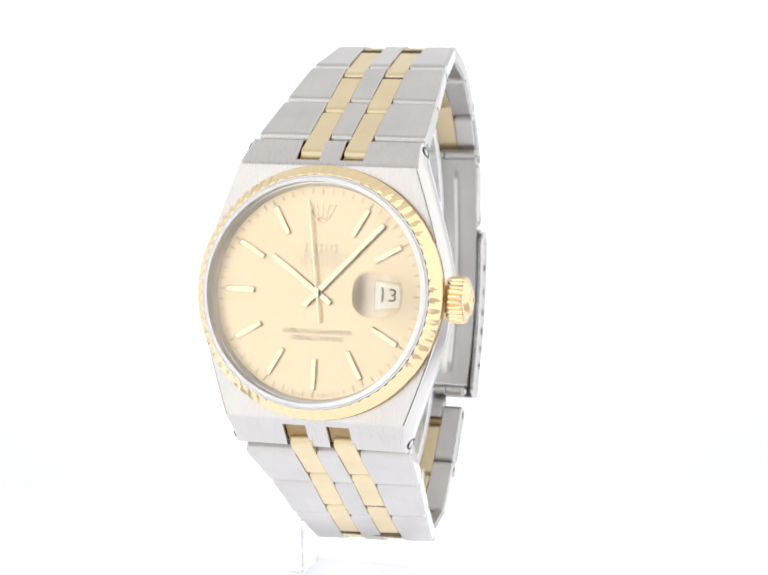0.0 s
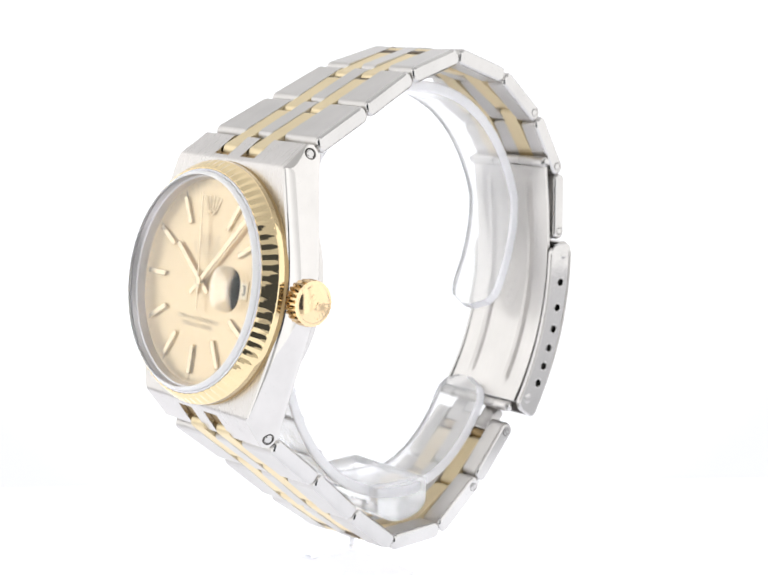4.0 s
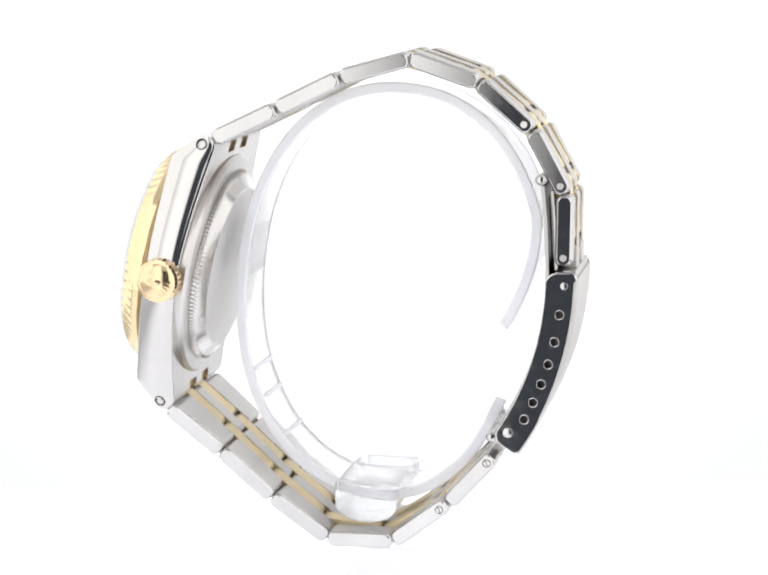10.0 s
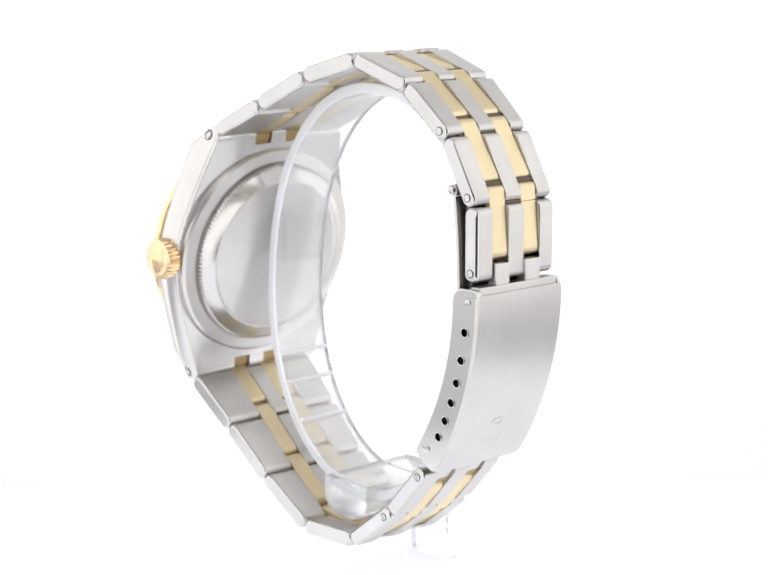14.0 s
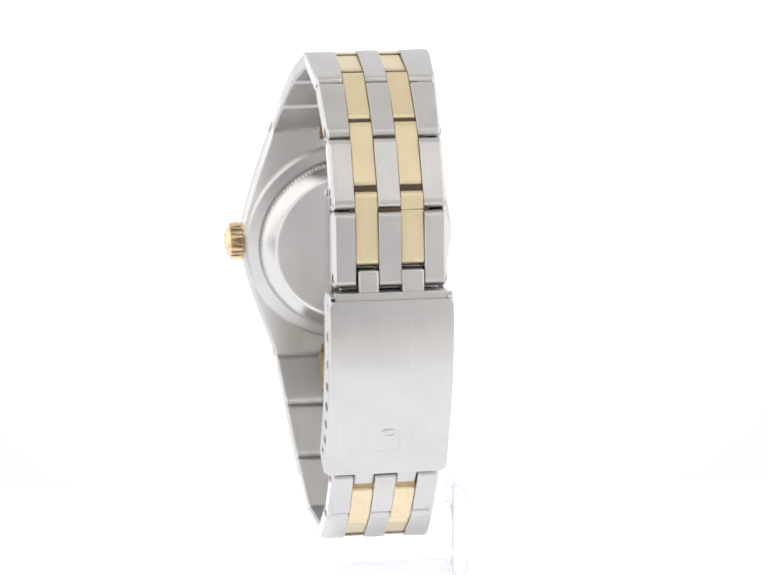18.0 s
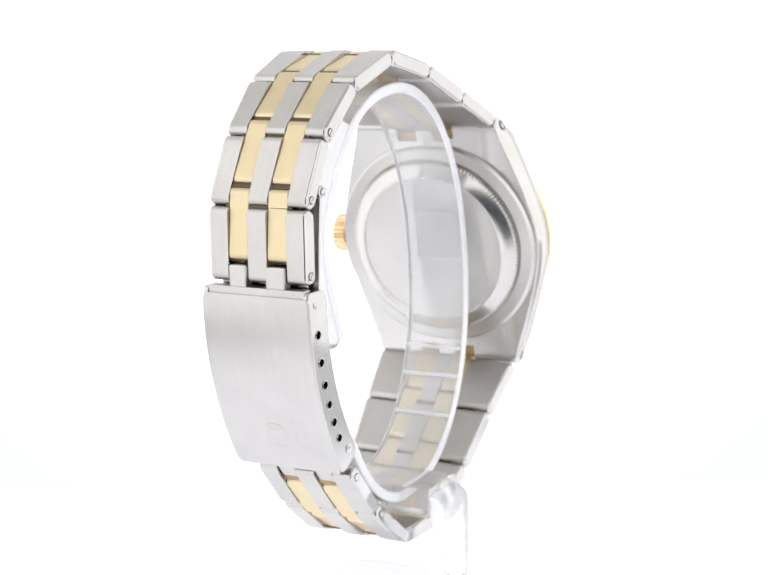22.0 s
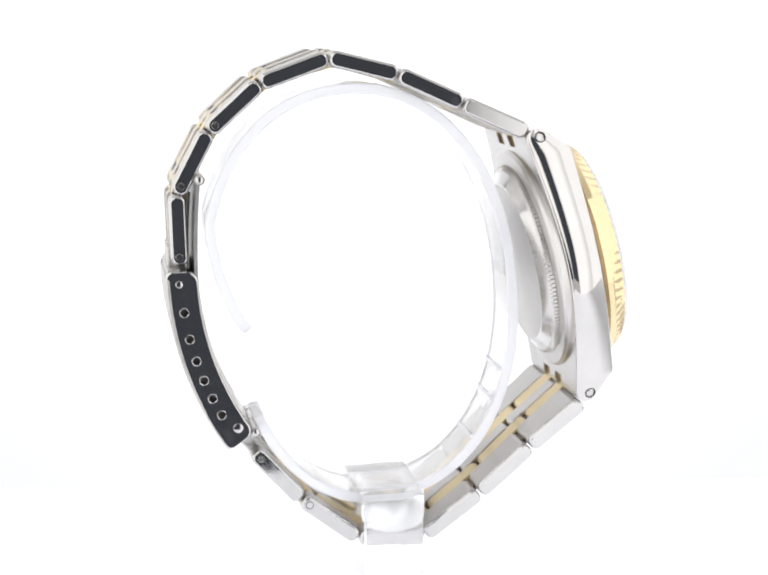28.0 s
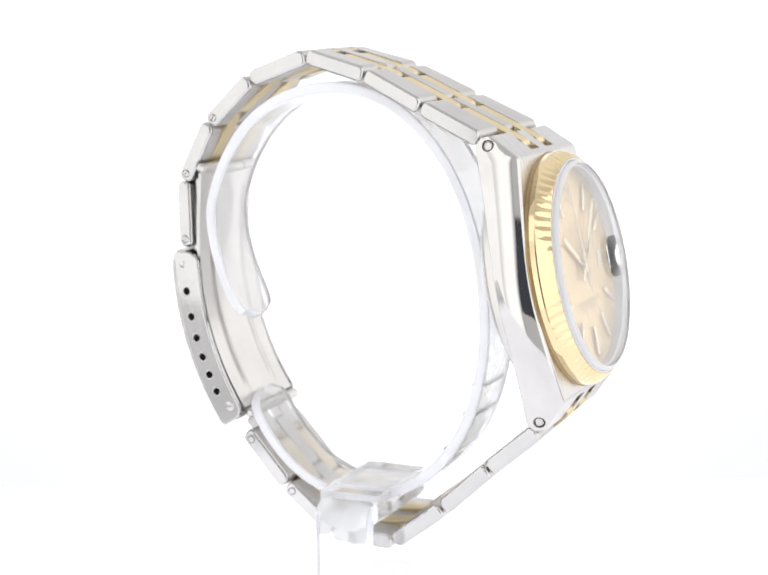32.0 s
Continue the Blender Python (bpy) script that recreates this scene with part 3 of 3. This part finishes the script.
def flank_slope(f):
    """How far the flank leans, from its front edge (0) to its rear edge (1): a long soft barrel."""
    knots = ((0.0, 34.0), (0.05, 22.0), (0.28, 15.0), (0.45, 7.0), (0.65, -1.0), (0.8, -9.0), (1.0, -30.0))
    for (f0, a0), (f1, a1) in zip(knots, knots[1:]):
        if f <= f1:
            return math.tan(radians(a0 + (a1 - a0) * (f - f0) / (f1 - f0)))
    return 0.0


def case_section(y, x0=None, x1=None):
    """The case cut across at y; x0 and x1 cut out a slice, square at the cut."""
    w, zf, zb = case_half(y), case_front(y), case_back(y)
    if zf - zb < 1.6:
        zb = zf - 1.6
    z0 = zf - 0.211
    deep = z0 - zb - 0.25
    rise, peak = 0.0, 0.0
    for k in range(1, 21):
        rise += flank_slope((k - 0.5) / 20) * deep / 20
        peak = max(peak, rise)
    x = w - peak
    right = [(x - 0.5, zf)]
    for k in range(7):
        a = radians(90 - 52 * k / 6)
        right.append((x - 0.433 + 0.55 * math.cos(a), zf - 0.55 + 0.55 * math.sin(a)))
    for k in range(1, 21):
        x += flank_slope((k - 0.5) / 20) * deep / 20
        right.append((x, z0 - deep * k / 20))
    x = right[-1][0]
    for k in range(1, 5):
        a = radians(-90 * k / 4)
        right.append((x - 0.25 + 0.25 * math.cos(a), zb + 0.25 + 0.25 * math.sin(a)))
    right.append((x - 0.3, zb))
    if x0 is None:
        left = [(-x, z) for x, z in reversed(right)]
        pts = right + left
    elif x0 > 0:
        pts = right + [(x0, zb), (x0, zf)]
    elif x1 < 0:
        pts = [(-x, z) for x, z in right] + [(x1, zb), (x1, zf)]
    else:
        pts = [(x1, zf), (x1, zb), (x0, zb), (x0, zf)]
    return [(x, y, z) for x, z in pts]


def fronted(bm):
    """The brushed front faces take the third material."""
    for fc in bm.faces:
        if fc.material_index == 0 and fc.normal.z > 0.3:
            fc.material_index = 2


END = 17.9
TIP = [17.9, 18.4, 18.9, 19.4, 19.9, 20.3, 20.6, 20.85]
bm = bmesh.new()
fold = [16.5, 16.7, 16.85, 16.97, 17.07, 17.16, 17.25, 17.34, 17.44, 17.56, 17.7, END]
ys = [-y for y in reversed(fold)] + [-16.2 + 32.4 * k / 30 for k in range(31)] + fold
loft(bm, [case_section(y) for y in ys])
material_by(bm, lambda n, c: abs(n.x) > 0.28)
fronted(bm)
case = part("case", cased(bm), [steel_satin, steel_flank, steel_front], watch, "satin steel tonneau case with polished flanks", 24)

for sy_ in (1, -1):
    for x0, x1 in ((4.68, 99), (-99, -4.68), (-1.45, 1.45)):
        bm = bmesh.new()
        loft(bm, [case_section(sy_ * y, x0, x1) for y in TIP])
        material_by(bm, lambda n, c: abs(n.x) > 0.28)
        fronted(bm)
        part("lug", cased(bm), [steel_satin, steel_flank, steel_front], case, "", 24)

# added fillers in the slots between the lugs, gold darkened for their shade
for sy_ in (1, -1):
    for x0, x1 in ((1.55, 4.58), (-4.58, -1.55)):
        bm = bmesh.new()
        rings = []
        for y in (17.7, 18.5, 19.3, 19.7, 20.1):
            hi = case_front(y) - 0.95
            lo = min(case_back(y) + 0.45, hi - 0.9)
            rings.append([(x1, sy_ * y, hi), (x1, sy_ * y, lo), (x0, sy_ * y, lo), (x0, sy_ * y, hi)])
        loft(bm, rings)
        part("slot_filler", cased(bm), gold_shaded, case, "darkened gold filler for a shaded slot of the case")

# lug screws
for sx in (1, -1):
    for sy_ in (1, -1):
        bm = bmesh.new()
        w = case_half(19.65)
        turn = Matrix.Translation((sx * (w - 0.03), sy_ * (19.65 - 0.04), -5.55)) @ Matrix.Rotation(math.atan2(0.344 * sy_, sx), 4, "Z") @ Matrix.Rotation(radians(-6), 4, "Y")
        lathe(bm, [(0.0, -0.3), (0.66, -0.3), (0.66, 0.05), (0.84, 0.06), (0.88, -0.1)], 28, axis="x")
        bmesh.ops.transform(bm, matrix=turn, verts=bm.verts)
        part("lug_screw_seat", cased(bm), recess_shade, case)
        bm = bmesh.new()
        cyl_x(bm, -0.5, 0.11, 0, 0, 0.6, 20, 0.12, 0.05)
        bmesh.ops.transform(bm, matrix=turn, verts=bm.verts)
        part("lug_screw", cased(bm), steel_polished, case)

# seat under the bezel; its darkened ring paints the dim gap there
bm = bmesh.new()
lathe(bm, [(15.2, -1.9), (16.9, -1.9), (16.95, -0.9), (16.6, -0.75), (15.2, -0.75)], 96)
lathe(bm, [(16.8, -1.5), (17.10, -1.5), (17.10, -1.32), (17.02, -1.26), (16.94, -0.97), (16.8, -0.97)], 128)
part("bezel_seat", cased(bm), gold_shaded, case)

# fluted bezel
FLUTES = 72
BEZEL = [(16.5, -1.0), (16.9, -0.98), (17.03, -0.85), (17.05, -0.12), (17.0, 0.05), (16.88, 0.28), (15.95, 1.75), (15.78, 1.9), (15.6, 1.86), (15.56, 0.6)]


def flute(i, k, r, h):
    depth = {5: 0.11, 6: 0.24, 7: 0.15}.get(k, 0.0)
    cut = (0.0, 0.5, 1.0, 0.5)[i % 4]
    return r - depth * cut * 0.8, h - depth * cut * 0.6


bm = bmesh.new()
lathe(bm, BEZEL, FLUTES * 4, flute)
bezel = part("bezel", cased(bm), gold_polished, watch, "polished yellow gold fluted bezel", 14)

# inner ring and dial, which lies deep under the crystal
DIAL_Z = -0.6


def dialed(bm):
    bmesh.ops.translate(bm, vec=(0, 0, DIAL_Z), verts=bm.verts)
    return cased(bm)


bm = bmesh.new()
lathe(bm, [(15.52, 0.4), (15.52, 1.18), (15.05, 1.18), (14.75, 0.6), (14.55, 0.5), (14.25, -0.58), (14.35, -0.7)], 128)
part("inner_ring", cased(bm), steel_ring, watch, "pale ring round the dial")
bm = bmesh.new()
lathe(bm, [(14.3, -0.08), (14.3, 0.0), (0.0, 0.0)], 128)
dial = part("dial", dialed(bm), gold_dial, watch, "champagne sunburst dial")

# baton hour marks, none at 12 and 3 o'clock
for hour in (1, 2, 4, 5, 6, 7, 8, 9, 10, 11):
    bm = bmesh.new()
    box(bm, -0.40, 0.40, 8.85, 13.0, 0.0, 0.42, 0.12, 2)
    bmesh.ops.transform(bm, matrix=Matrix.Rotation(radians(-30 * hour), 4, "Z"), verts=bm.verts)
    part("hour_mark", dialed(bm), gold_index, dial, "polished gold baton hour mark")

# minute track, printed
bm = bmesh.new()
for k in range(60):
    mark = len(bm.verts)
    long = 0.95 if k % 5 == 0 else 0.75
    box(bm, -0.04, 0.04, 14.0 - long, 14.0, 0.004, 0.012)
    bm.verts.ensure_lookup_table()
    bmesh.ops.transform(bm, matrix=Matrix.Rotation(radians(6 * k), 4, "Z"), verts=bm.verts[mark:])
part("minute_track", dialed(bm), ink, dial, "fine printed minute track")
for hour in (1, 2, 4, 5, 7, 8, 10, 11, 3, 9):
    bm = bmesh.new()
    lathe(bm, [(0, 0.01), (0.13, 0.01), (0.13, 0.03), (0, 0.04)], 12)
    bmesh.ops.transform(bm, matrix=Matrix.Rotation(radians(-30 * hour), 4, "Z") @ Matrix.Translation((0, 13.55, 0)), verts=bm.verts)
    part("dot", dialed(bm), ink_pale, dial)

# the maker's emblem below 12 o'clock: a plain fan of five points on an oval
bm = bmesh.new()
lathe(bm, [(0.75, 0.0), (0.95, 0.15), (1.0, 0.3), (0.8, 0.32), (0.6, 0.15), (0.55, 0.0)], 24)
bmesh.ops.transform(bm, matrix=Matrix.Translation((0, 9.75, 0)) @ Matrix.Diagonal((0.85, 0.45, 1, 1)), verts=bm.verts)
for k in range(5):
    ln = (2.3, 2.2, 2.35, 2.2, 2.3)[k]
    box(bm, -0.11, 0.11, 0.55, 0.35 + ln, 0.0, 0.13, 0.05, 2, Matrix.Translation(((k - 2) * 0.34, 9.4, 0)) @ Matrix.Rotation(radians(-(k - 2) * 13), 4, "Z"))
part("emblem", dialed(bm), gold_index, dial, "raised gold emblem")


def lettering(name, text, size, x, y, z, mat, parent, turn=0.0, spread=1.0, stretch=1.0):
    cu = bpy.data.curves.new(name, "FONT")
    cu.body, cu.size, cu.align_x, cu.align_y = text, size, "CENTER", "CENTER"
    cu.space_character = spread
    cu.extrude = 0.004
    tmp = bpy.data.objects.new(name, cu)
    scene.collection.objects.link(tmp)
    dg = bpy.context.evaluated_depsgraph_get()
    me = bpy.data.meshes.new_from_object(tmp.evaluated_get(dg))
    bpy.data.objects.remove(tmp)
    bm = bmesh.new()
    bm.from_mesh(me)
    bpy.data.meshes.remove(me)
    bmesh.ops.transform(bm, matrix=Matrix.Translation((x, y, z)) @ Matrix.Rotation(radians(turn), 4, "Z") @ Matrix.Diagonal((stretch, 1, 1, 1)), verts=bm.verts)
    return part(name, dialed(bm), mat, parent)


def bars(name, count, width, height, x, y, mat, stroke, wide=0.72):
    """A line of print drawn as plain bars, one a letter."""
    bm = bmesh.new()
    step = width / count
    for k in range(count):
        cx = x - width / 2 + (k + 0.5) * step
        hw, hh = step * wide / 2, height / 2
        if k % 2:
            box(bm, cx - hw, cx - hw + stroke, y - hh, y + hh, 0.004, 0.014)
            box(bm, cx + hw - stroke, cx + hw, y - hh, y + hh, 0.004, 0.014)
        else:
            box(bm, cx - hw, cx + hw, y + hh - stroke, y + hh, 0.004, 0.014)
            box(bm, cx - hw, cx + hw, y - hh, y - hh + stroke, 0.004, 0.014)
            box(bm, cx - stroke / 2, cx + stroke / 2, y - hh + stroke, y + hh - stroke, 0.004, 0.014)
    return part(name, dialed(bm), mat, dial)


bars("print_line", 5, 5.2, 1.0, 0.15, 5.95, ink_pale, 0.08, 0.7)
bars("print_line", 12, 7.4, 0.70, 0.10, 4.95, ink_pale, 0.052, 0.64)
bars("print_line", 8, 5.9, 0.70, 0.0, 3.98, ink_pale, 0.052, 0.6)
lettering("print_line", "SUPERLATIVE CHRONOMETER", 0.83, 0.2, -5.25, 0.008, ink_pale, dial, 0, 1.0, 0.86)
lettering("print_line", "OFFICIALLY CERTIFIED", 0.83, 0.2, -6.15, 0.008, ink_pale, dial, 0, 1.0, 0.86)
for k, ch in enumerate("T SWISS MADE T"):
    if ch != " ":
        a = radians((k - 6.5) * 2.3)
        lettering("print_letter", ch, 0.5, 13.75 * math.sin(a), -13.75 * math.cos(a), 0.008, ink_pale, dial, math.degrees(a))

# date window and its number
bm = bmesh.new()
box(bm, 7.9, 10.5, -1.15, 1.15, -0.02, 0.03, 0.01)
date = part("date_window", dialed(bm), date_pale, dial, "pale champagne date disc in a square window")
lettering("date_number", "13", 2.0, 9.2, 0.0, 0.04, ink, date, 0, 1.0, 1.0)
bm = bmesh.new()
for x0, x1, y0, y1 in ((7.7, 7.9, -1.35, 1.35), (10.5, 10.7, -1.35, 1.35), (7.9, 10.5, -1.35, -1.15), (7.9, 10.5, 1.15, 1.35)):
    box(bm, x0, x1, y0, y1, 0.0, 0.12, 0.03)
part("date_frame", dialed(bm), gold_dial, date)


# pointers
def pointer(name, tip, tail, width, z, mat, label, thick=0.22):
    ang = math.atan2(-tip[0], tip[1])
    ln = math.hypot(*tip)
    bm = bmesh.new()
    for s, e, w in ((0.3, ln, width), (-tail, -0.3, width)):
        box(bm, -w / 2, w / 2, s, e, 0, thick, thick * 0.3, 2)
    bmesh.ops.transform(bm, matrix=Matrix.Translation((0, 0, z)) @ Matrix.Rotation(ang, 4, "Z"), verts=bm.verts)
    return part(name, dialed(bm), mat, dial, label)


HOUR, MINUTE, SECOND = (-6.55, 4.75), (8.75, 9.35), (-1.75, 12.3)
pointer("hour_pointer", HOUR, 2.4, 0.76, 0.30, gold_index, "gold baton hour pointer")
pointer("minute_pointer", MINUTE, 2.6, 0.76, 0.55, gold_index, "gold baton minute pointer")
pointer("second_pointer", SECOND, 4.1, 0.28, 0.80, gold_index, "thin gold second pointer", 0.12)
bm = bmesh.new()
lathe(bm, [(0, 1.02), (0.35, 1.0), (0.62, 0.9), (0.66, 0.75), (0.66, 0.0)], 28)
part("pointer_cap", dialed(bm), gold_index, dial)

# crystal with the date lens raised on it
LENS = (8.9, 0.0, 3.4, 3.05)


bm = bmesh.new()
lathe(bm, [(0, 2.72), (14.7, 2.72), (14.9, 2.64), (15.15, 2.4), (15.24, 2.2), (15.24, 1.4), (15.14, 1.3), (0, 1.3)], 144)
material_by(bm, lambda n, c: math.hypot(c.x, c.y) > 14.72 and abs(n.z) < 0.985)
crystal = part("crystal", cased(bm), [crystal_glass, crystal_edge], watch, "clear sapphire crystal with a raised date lens", 18)
bm = bmesh.new()
lathe(bm, [(0, 2.735), (1.0, 2.735)] + [(q, 2.77 + 0.76 * (1 - q ** 2)) for q in [1 - k / 16 for k in range(16)]] + [(0, 3.53)], 96)
for vt in bm.verts:
    q = math.hypot(vt.co.x, vt.co.y)
    if q > 1e-6:
        k = q / (abs(vt.co.x) ** 2.7 + abs(vt.co.y) ** 2.7) ** (1 / 2.7)
        vt.co.x, vt.co.y = vt.co.x * k, vt.co.y * k
bmesh.ops.transform(bm, matrix=Matrix.Translation((LENS[0], LENS[1], 0)) @ Matrix.Diagonal((LENS[2], LENS[3], 1, 1)), verts=bm.verts)
lens = part("date_lens", cased(bm), lens_glass, crystal, "raised clear lens over the date", 30)
lens.visible_shadow = False
crystal.visible_shadow = False
bm = bmesh.new()
lathe(bm, [(15.27, 1.2), (15.27, 1.9), (15.33, 2.0), (15.48, 2.02), (15.55, 1.93), (15.53, 1.2)], 128)
part("gasket", cased(bm), gasket_white, watch, "white ring that seats the crystal")

# winding crown
KNURL = 26


def knurl(i, k, r, h):
    if k in (2, 3, 4):
        return r - (0.26, 0.32, 0.07)[k - 2] * (0, 0, 0.4, 1.0, 0.4, 0)[i % 6], h
    return r, h


bm = bmesh.new()
lathe(bm, [(2.0, 17.0), (2.75, 17.75), (3.12, 17.9), (3.2, 19.0), (3.1, 19.95), (2.75, 20.1), (2.55, 20.12), (2.2, 20.4), (1.7, 20.62), (1.1, 20.8), (0.5, 20.9), (0.0, 20.92)], KNURL * 6, knurl, "x")
bmesh.ops.transform(bm, matrix=Matrix.Translation((-0.6, 0.0, -4.3)), verts=bm.verts)
crown = part("winding_crown", cased(bm), gold_crown, watch, "knurled yellow gold winding crown", 20)
bm = bmesh.new()
for k in range(5):
    box(bm, -0.06, 0.14, -0.17, 0.17, 0.1, 2.0, 0.05, 2, Matrix.Rotation(radians((k - 2) * 17), 4, "X"))
box(bm, -0.06, 0.12, -0.62, 0.62, -0.95, -0.5, 0.05, 2)
bmesh.ops.scale(bm, vec=(1, 1.2, 1.2), verts=bm.verts)
bmesh.ops.transform(bm, matrix=Matrix.Translation((0, 0.15, 0.2)) @ Matrix.Rotation(radians(150), 4, "X"), verts=bm.verts)
for vt in bm.verts:
    vt.co.x = vt.co.x * 0.8 + 20.32 - 0.105 * (vt.co.y ** 2 + vt.co.z ** 2)
    vt.co.z -= 4.3
part("emblem", cased(bm), gold_crown, crown, "raised plain emblem")

# case back with a milled edge
bm = bmesh.new()
lathe(bm, [(0, -6.5), (16.9, -6.5), (17.0, -7.5), (16.6, -7.9), (15.3, -8.05), (14.9, -8.1), (14.6, -7.9), (0, -7.9)], 128)
part("back_ring", cased(bm), steel_back, case)


def mill(i, k, r, h):
    return (r - (0.3 if (i % 4) < 2 else 0), h) if k in (1, 2) else (r, h)


bm = bmesh.new()
lathe(bm, [(14.3, -7.6), (14.75, -7.95), (14.68, -8.75), (14.2, -9.0), (13.4, -9.3), (12.4, -9.95), (12.1, -9.9), (11.9, -9.82), (0, -9.82)], 560, mill)
for fc in bm.faces:
    q = fc.calc_center_median()
    d = math.hypot(q.x, q.y)
    fc.material_index = 1 if d > 14.4 else 2 if d > 12.2 else 0
part("case_back", cased(bm), [steel_back, steel_milled, steel_bevel], watch, "screwed steel case back with a milled edge", 16)


# ---- the acrylic stand: an open ring on an arm, a post and a foot ----
def ring_point(a):
    """The ring's middle line at the angle a, counted from its rear in degrees."""
    c, s = math.cos(radians(a)), math.sin(radians(a))
    e = 2 / 2.15
    x = 23.7 * math.copysign(abs(c) ** e, c)
    z = 31.6 * math.copysign(abs(s) ** e, s)
    pull = 1.0
    if a < 26:
        pull = 1 - 0.25 * ((26 - a) / 34) ** 1.3
    if a > 275:
        pull = 1 - 0.12 * ((a - 275) / 58) ** 1.4
    t = radians(5.6)
    return (3.0 + (x * math.cos(t) + z * math.sin(t)) * pull, 46.4 + (-x * math.sin(t) + z * math.cos(t)) * pull)


RING = [ring_point(-8 + (329.5 - -8) * k / 130) for k in range(131)]
bm = strip(-7.7, 2.5, RING, 1.6, 0.25, 4.0)
material_by(bm, lambda n, c: abs(n.x) > 0.3)
ring = part("ring", finish(bm), [acrylic_ring, acrylic_edge], stand, "clear acrylic open ring")
ribbed = []
for a in (206.0, 215.5, 230.5):
    p, q = ring_point(a), ring_point(a + 1)
    bm = bmesh.new()
    box(bm, -7.3 + U0, 2.1 + U0, -0.32, 0.32, 1.45, 1.98, 0.16, 3)
    bmesh.ops.transform(bm, matrix=Matrix.Translation((0, p[0], p[1])) @ Matrix.Rotation(math.atan2(q[1] - p[1], q[0] - p[0]), 4, "X"), verts=bm.verts)
    ribbed.append(part("rib", finish(bm), acrylic_edge, stand))
bm = bmesh.new()
box(bm, -6.7 + U0, 0.4 + U0, -19.25, -18.8, 48.6, 56.4, 0.14)
material_by(bm, lambda n, c: abs(n.z) > 0.5)
pad = part("pad", finish(bm), [acrylic, acrylic_edge], stand)
bm = bmesh.new()
sec = []
for k in range(17):
    a = radians(180 + 180 * k / 16)
    sec.append((-0.4 + 4.75 * math.cos(a), 14.4 + 2.6 * math.sin(a)))
sec += [(4.35, 17.6), (-5.15, 17.6)]
loft(bm, [[(x + U0, y, z) for y, z in sec] for x in (-12.6, 4.6)])
material_by(bm, lambda n, c: abs(n.x) > 0.75)
arm = part("arm", finish(bm), [acrylic, acrylic_sawn], stand)
# the post bends over into the arm; the foot is a thin plate with a rounded end
bend = [(-12.65, 2.01), (-15.25, 2.01)] + [(-12.65 - 2.6 * math.cos(radians(15 * k)), 13.95 + 2.6 * math.sin(radians(15 * k))) for k in range(7)]
mid = (-13.95, 9.0)
bm = bmesh.new()
loft(bm, [[(mid[0] + (x - mid[0]) * f + U0, y, mid[1] + (z - mid[1]) * (1 - (1 - f) * 0.2)) for x, z in bend]
          for y, f in ((-4.5, 0.8), (-4.28, 0.96), (-4.0, 1.0), (3.5, 1.0), (3.78, 0.96), (4.0, 0.8))])
material_by(bm, lambda n, c: abs(n.y) > 0.75)
post = part("post", finish(bm), [acrylic, acrylic_edge], stand)
bm = bmesh.new()
plate = [(-15.9, -5.4), (-15.9, 4.6)]
for cx, cy, a0 in ((0.9, 0.3, 90), (0.9, -1.1, 0)):
    plate += [(cx + 4.3 * math.cos(radians(a0 - 9 * k)), cy + 4.3 * math.sin(radians(a0 - 9 * k))) for k in range(11)]
loft(bm, [[(-5.4 + (x + 5.4) * (1 - g / 10.6) + U0, -0.4 + (y + 0.4) * (1 - g / 5.0), z) for x, y in plate] for g, z in ((0.0, 0.0), (0.0, 1.3), (0.2, 1.75), (0.7, 2.0))])
foot = part("foot", finish(bm), acrylic_edge, stand)
for ob in (ring, pad, arm, post, foot, *ribbed):
    ob.visible_shadow = False


# ---- the turning: watch and stand go round together on the axis ----
def heading(t):
    return -16.631 - 8.6441 * t - 2.329 * (t / 32.0) ** 2


def motions():
    rows = [(float(t), pose(0, 0, 0, 0, 0, heading(t))) for t in range(33)]
    walk(watch, rows)
    walk(stand, rows)


motions()
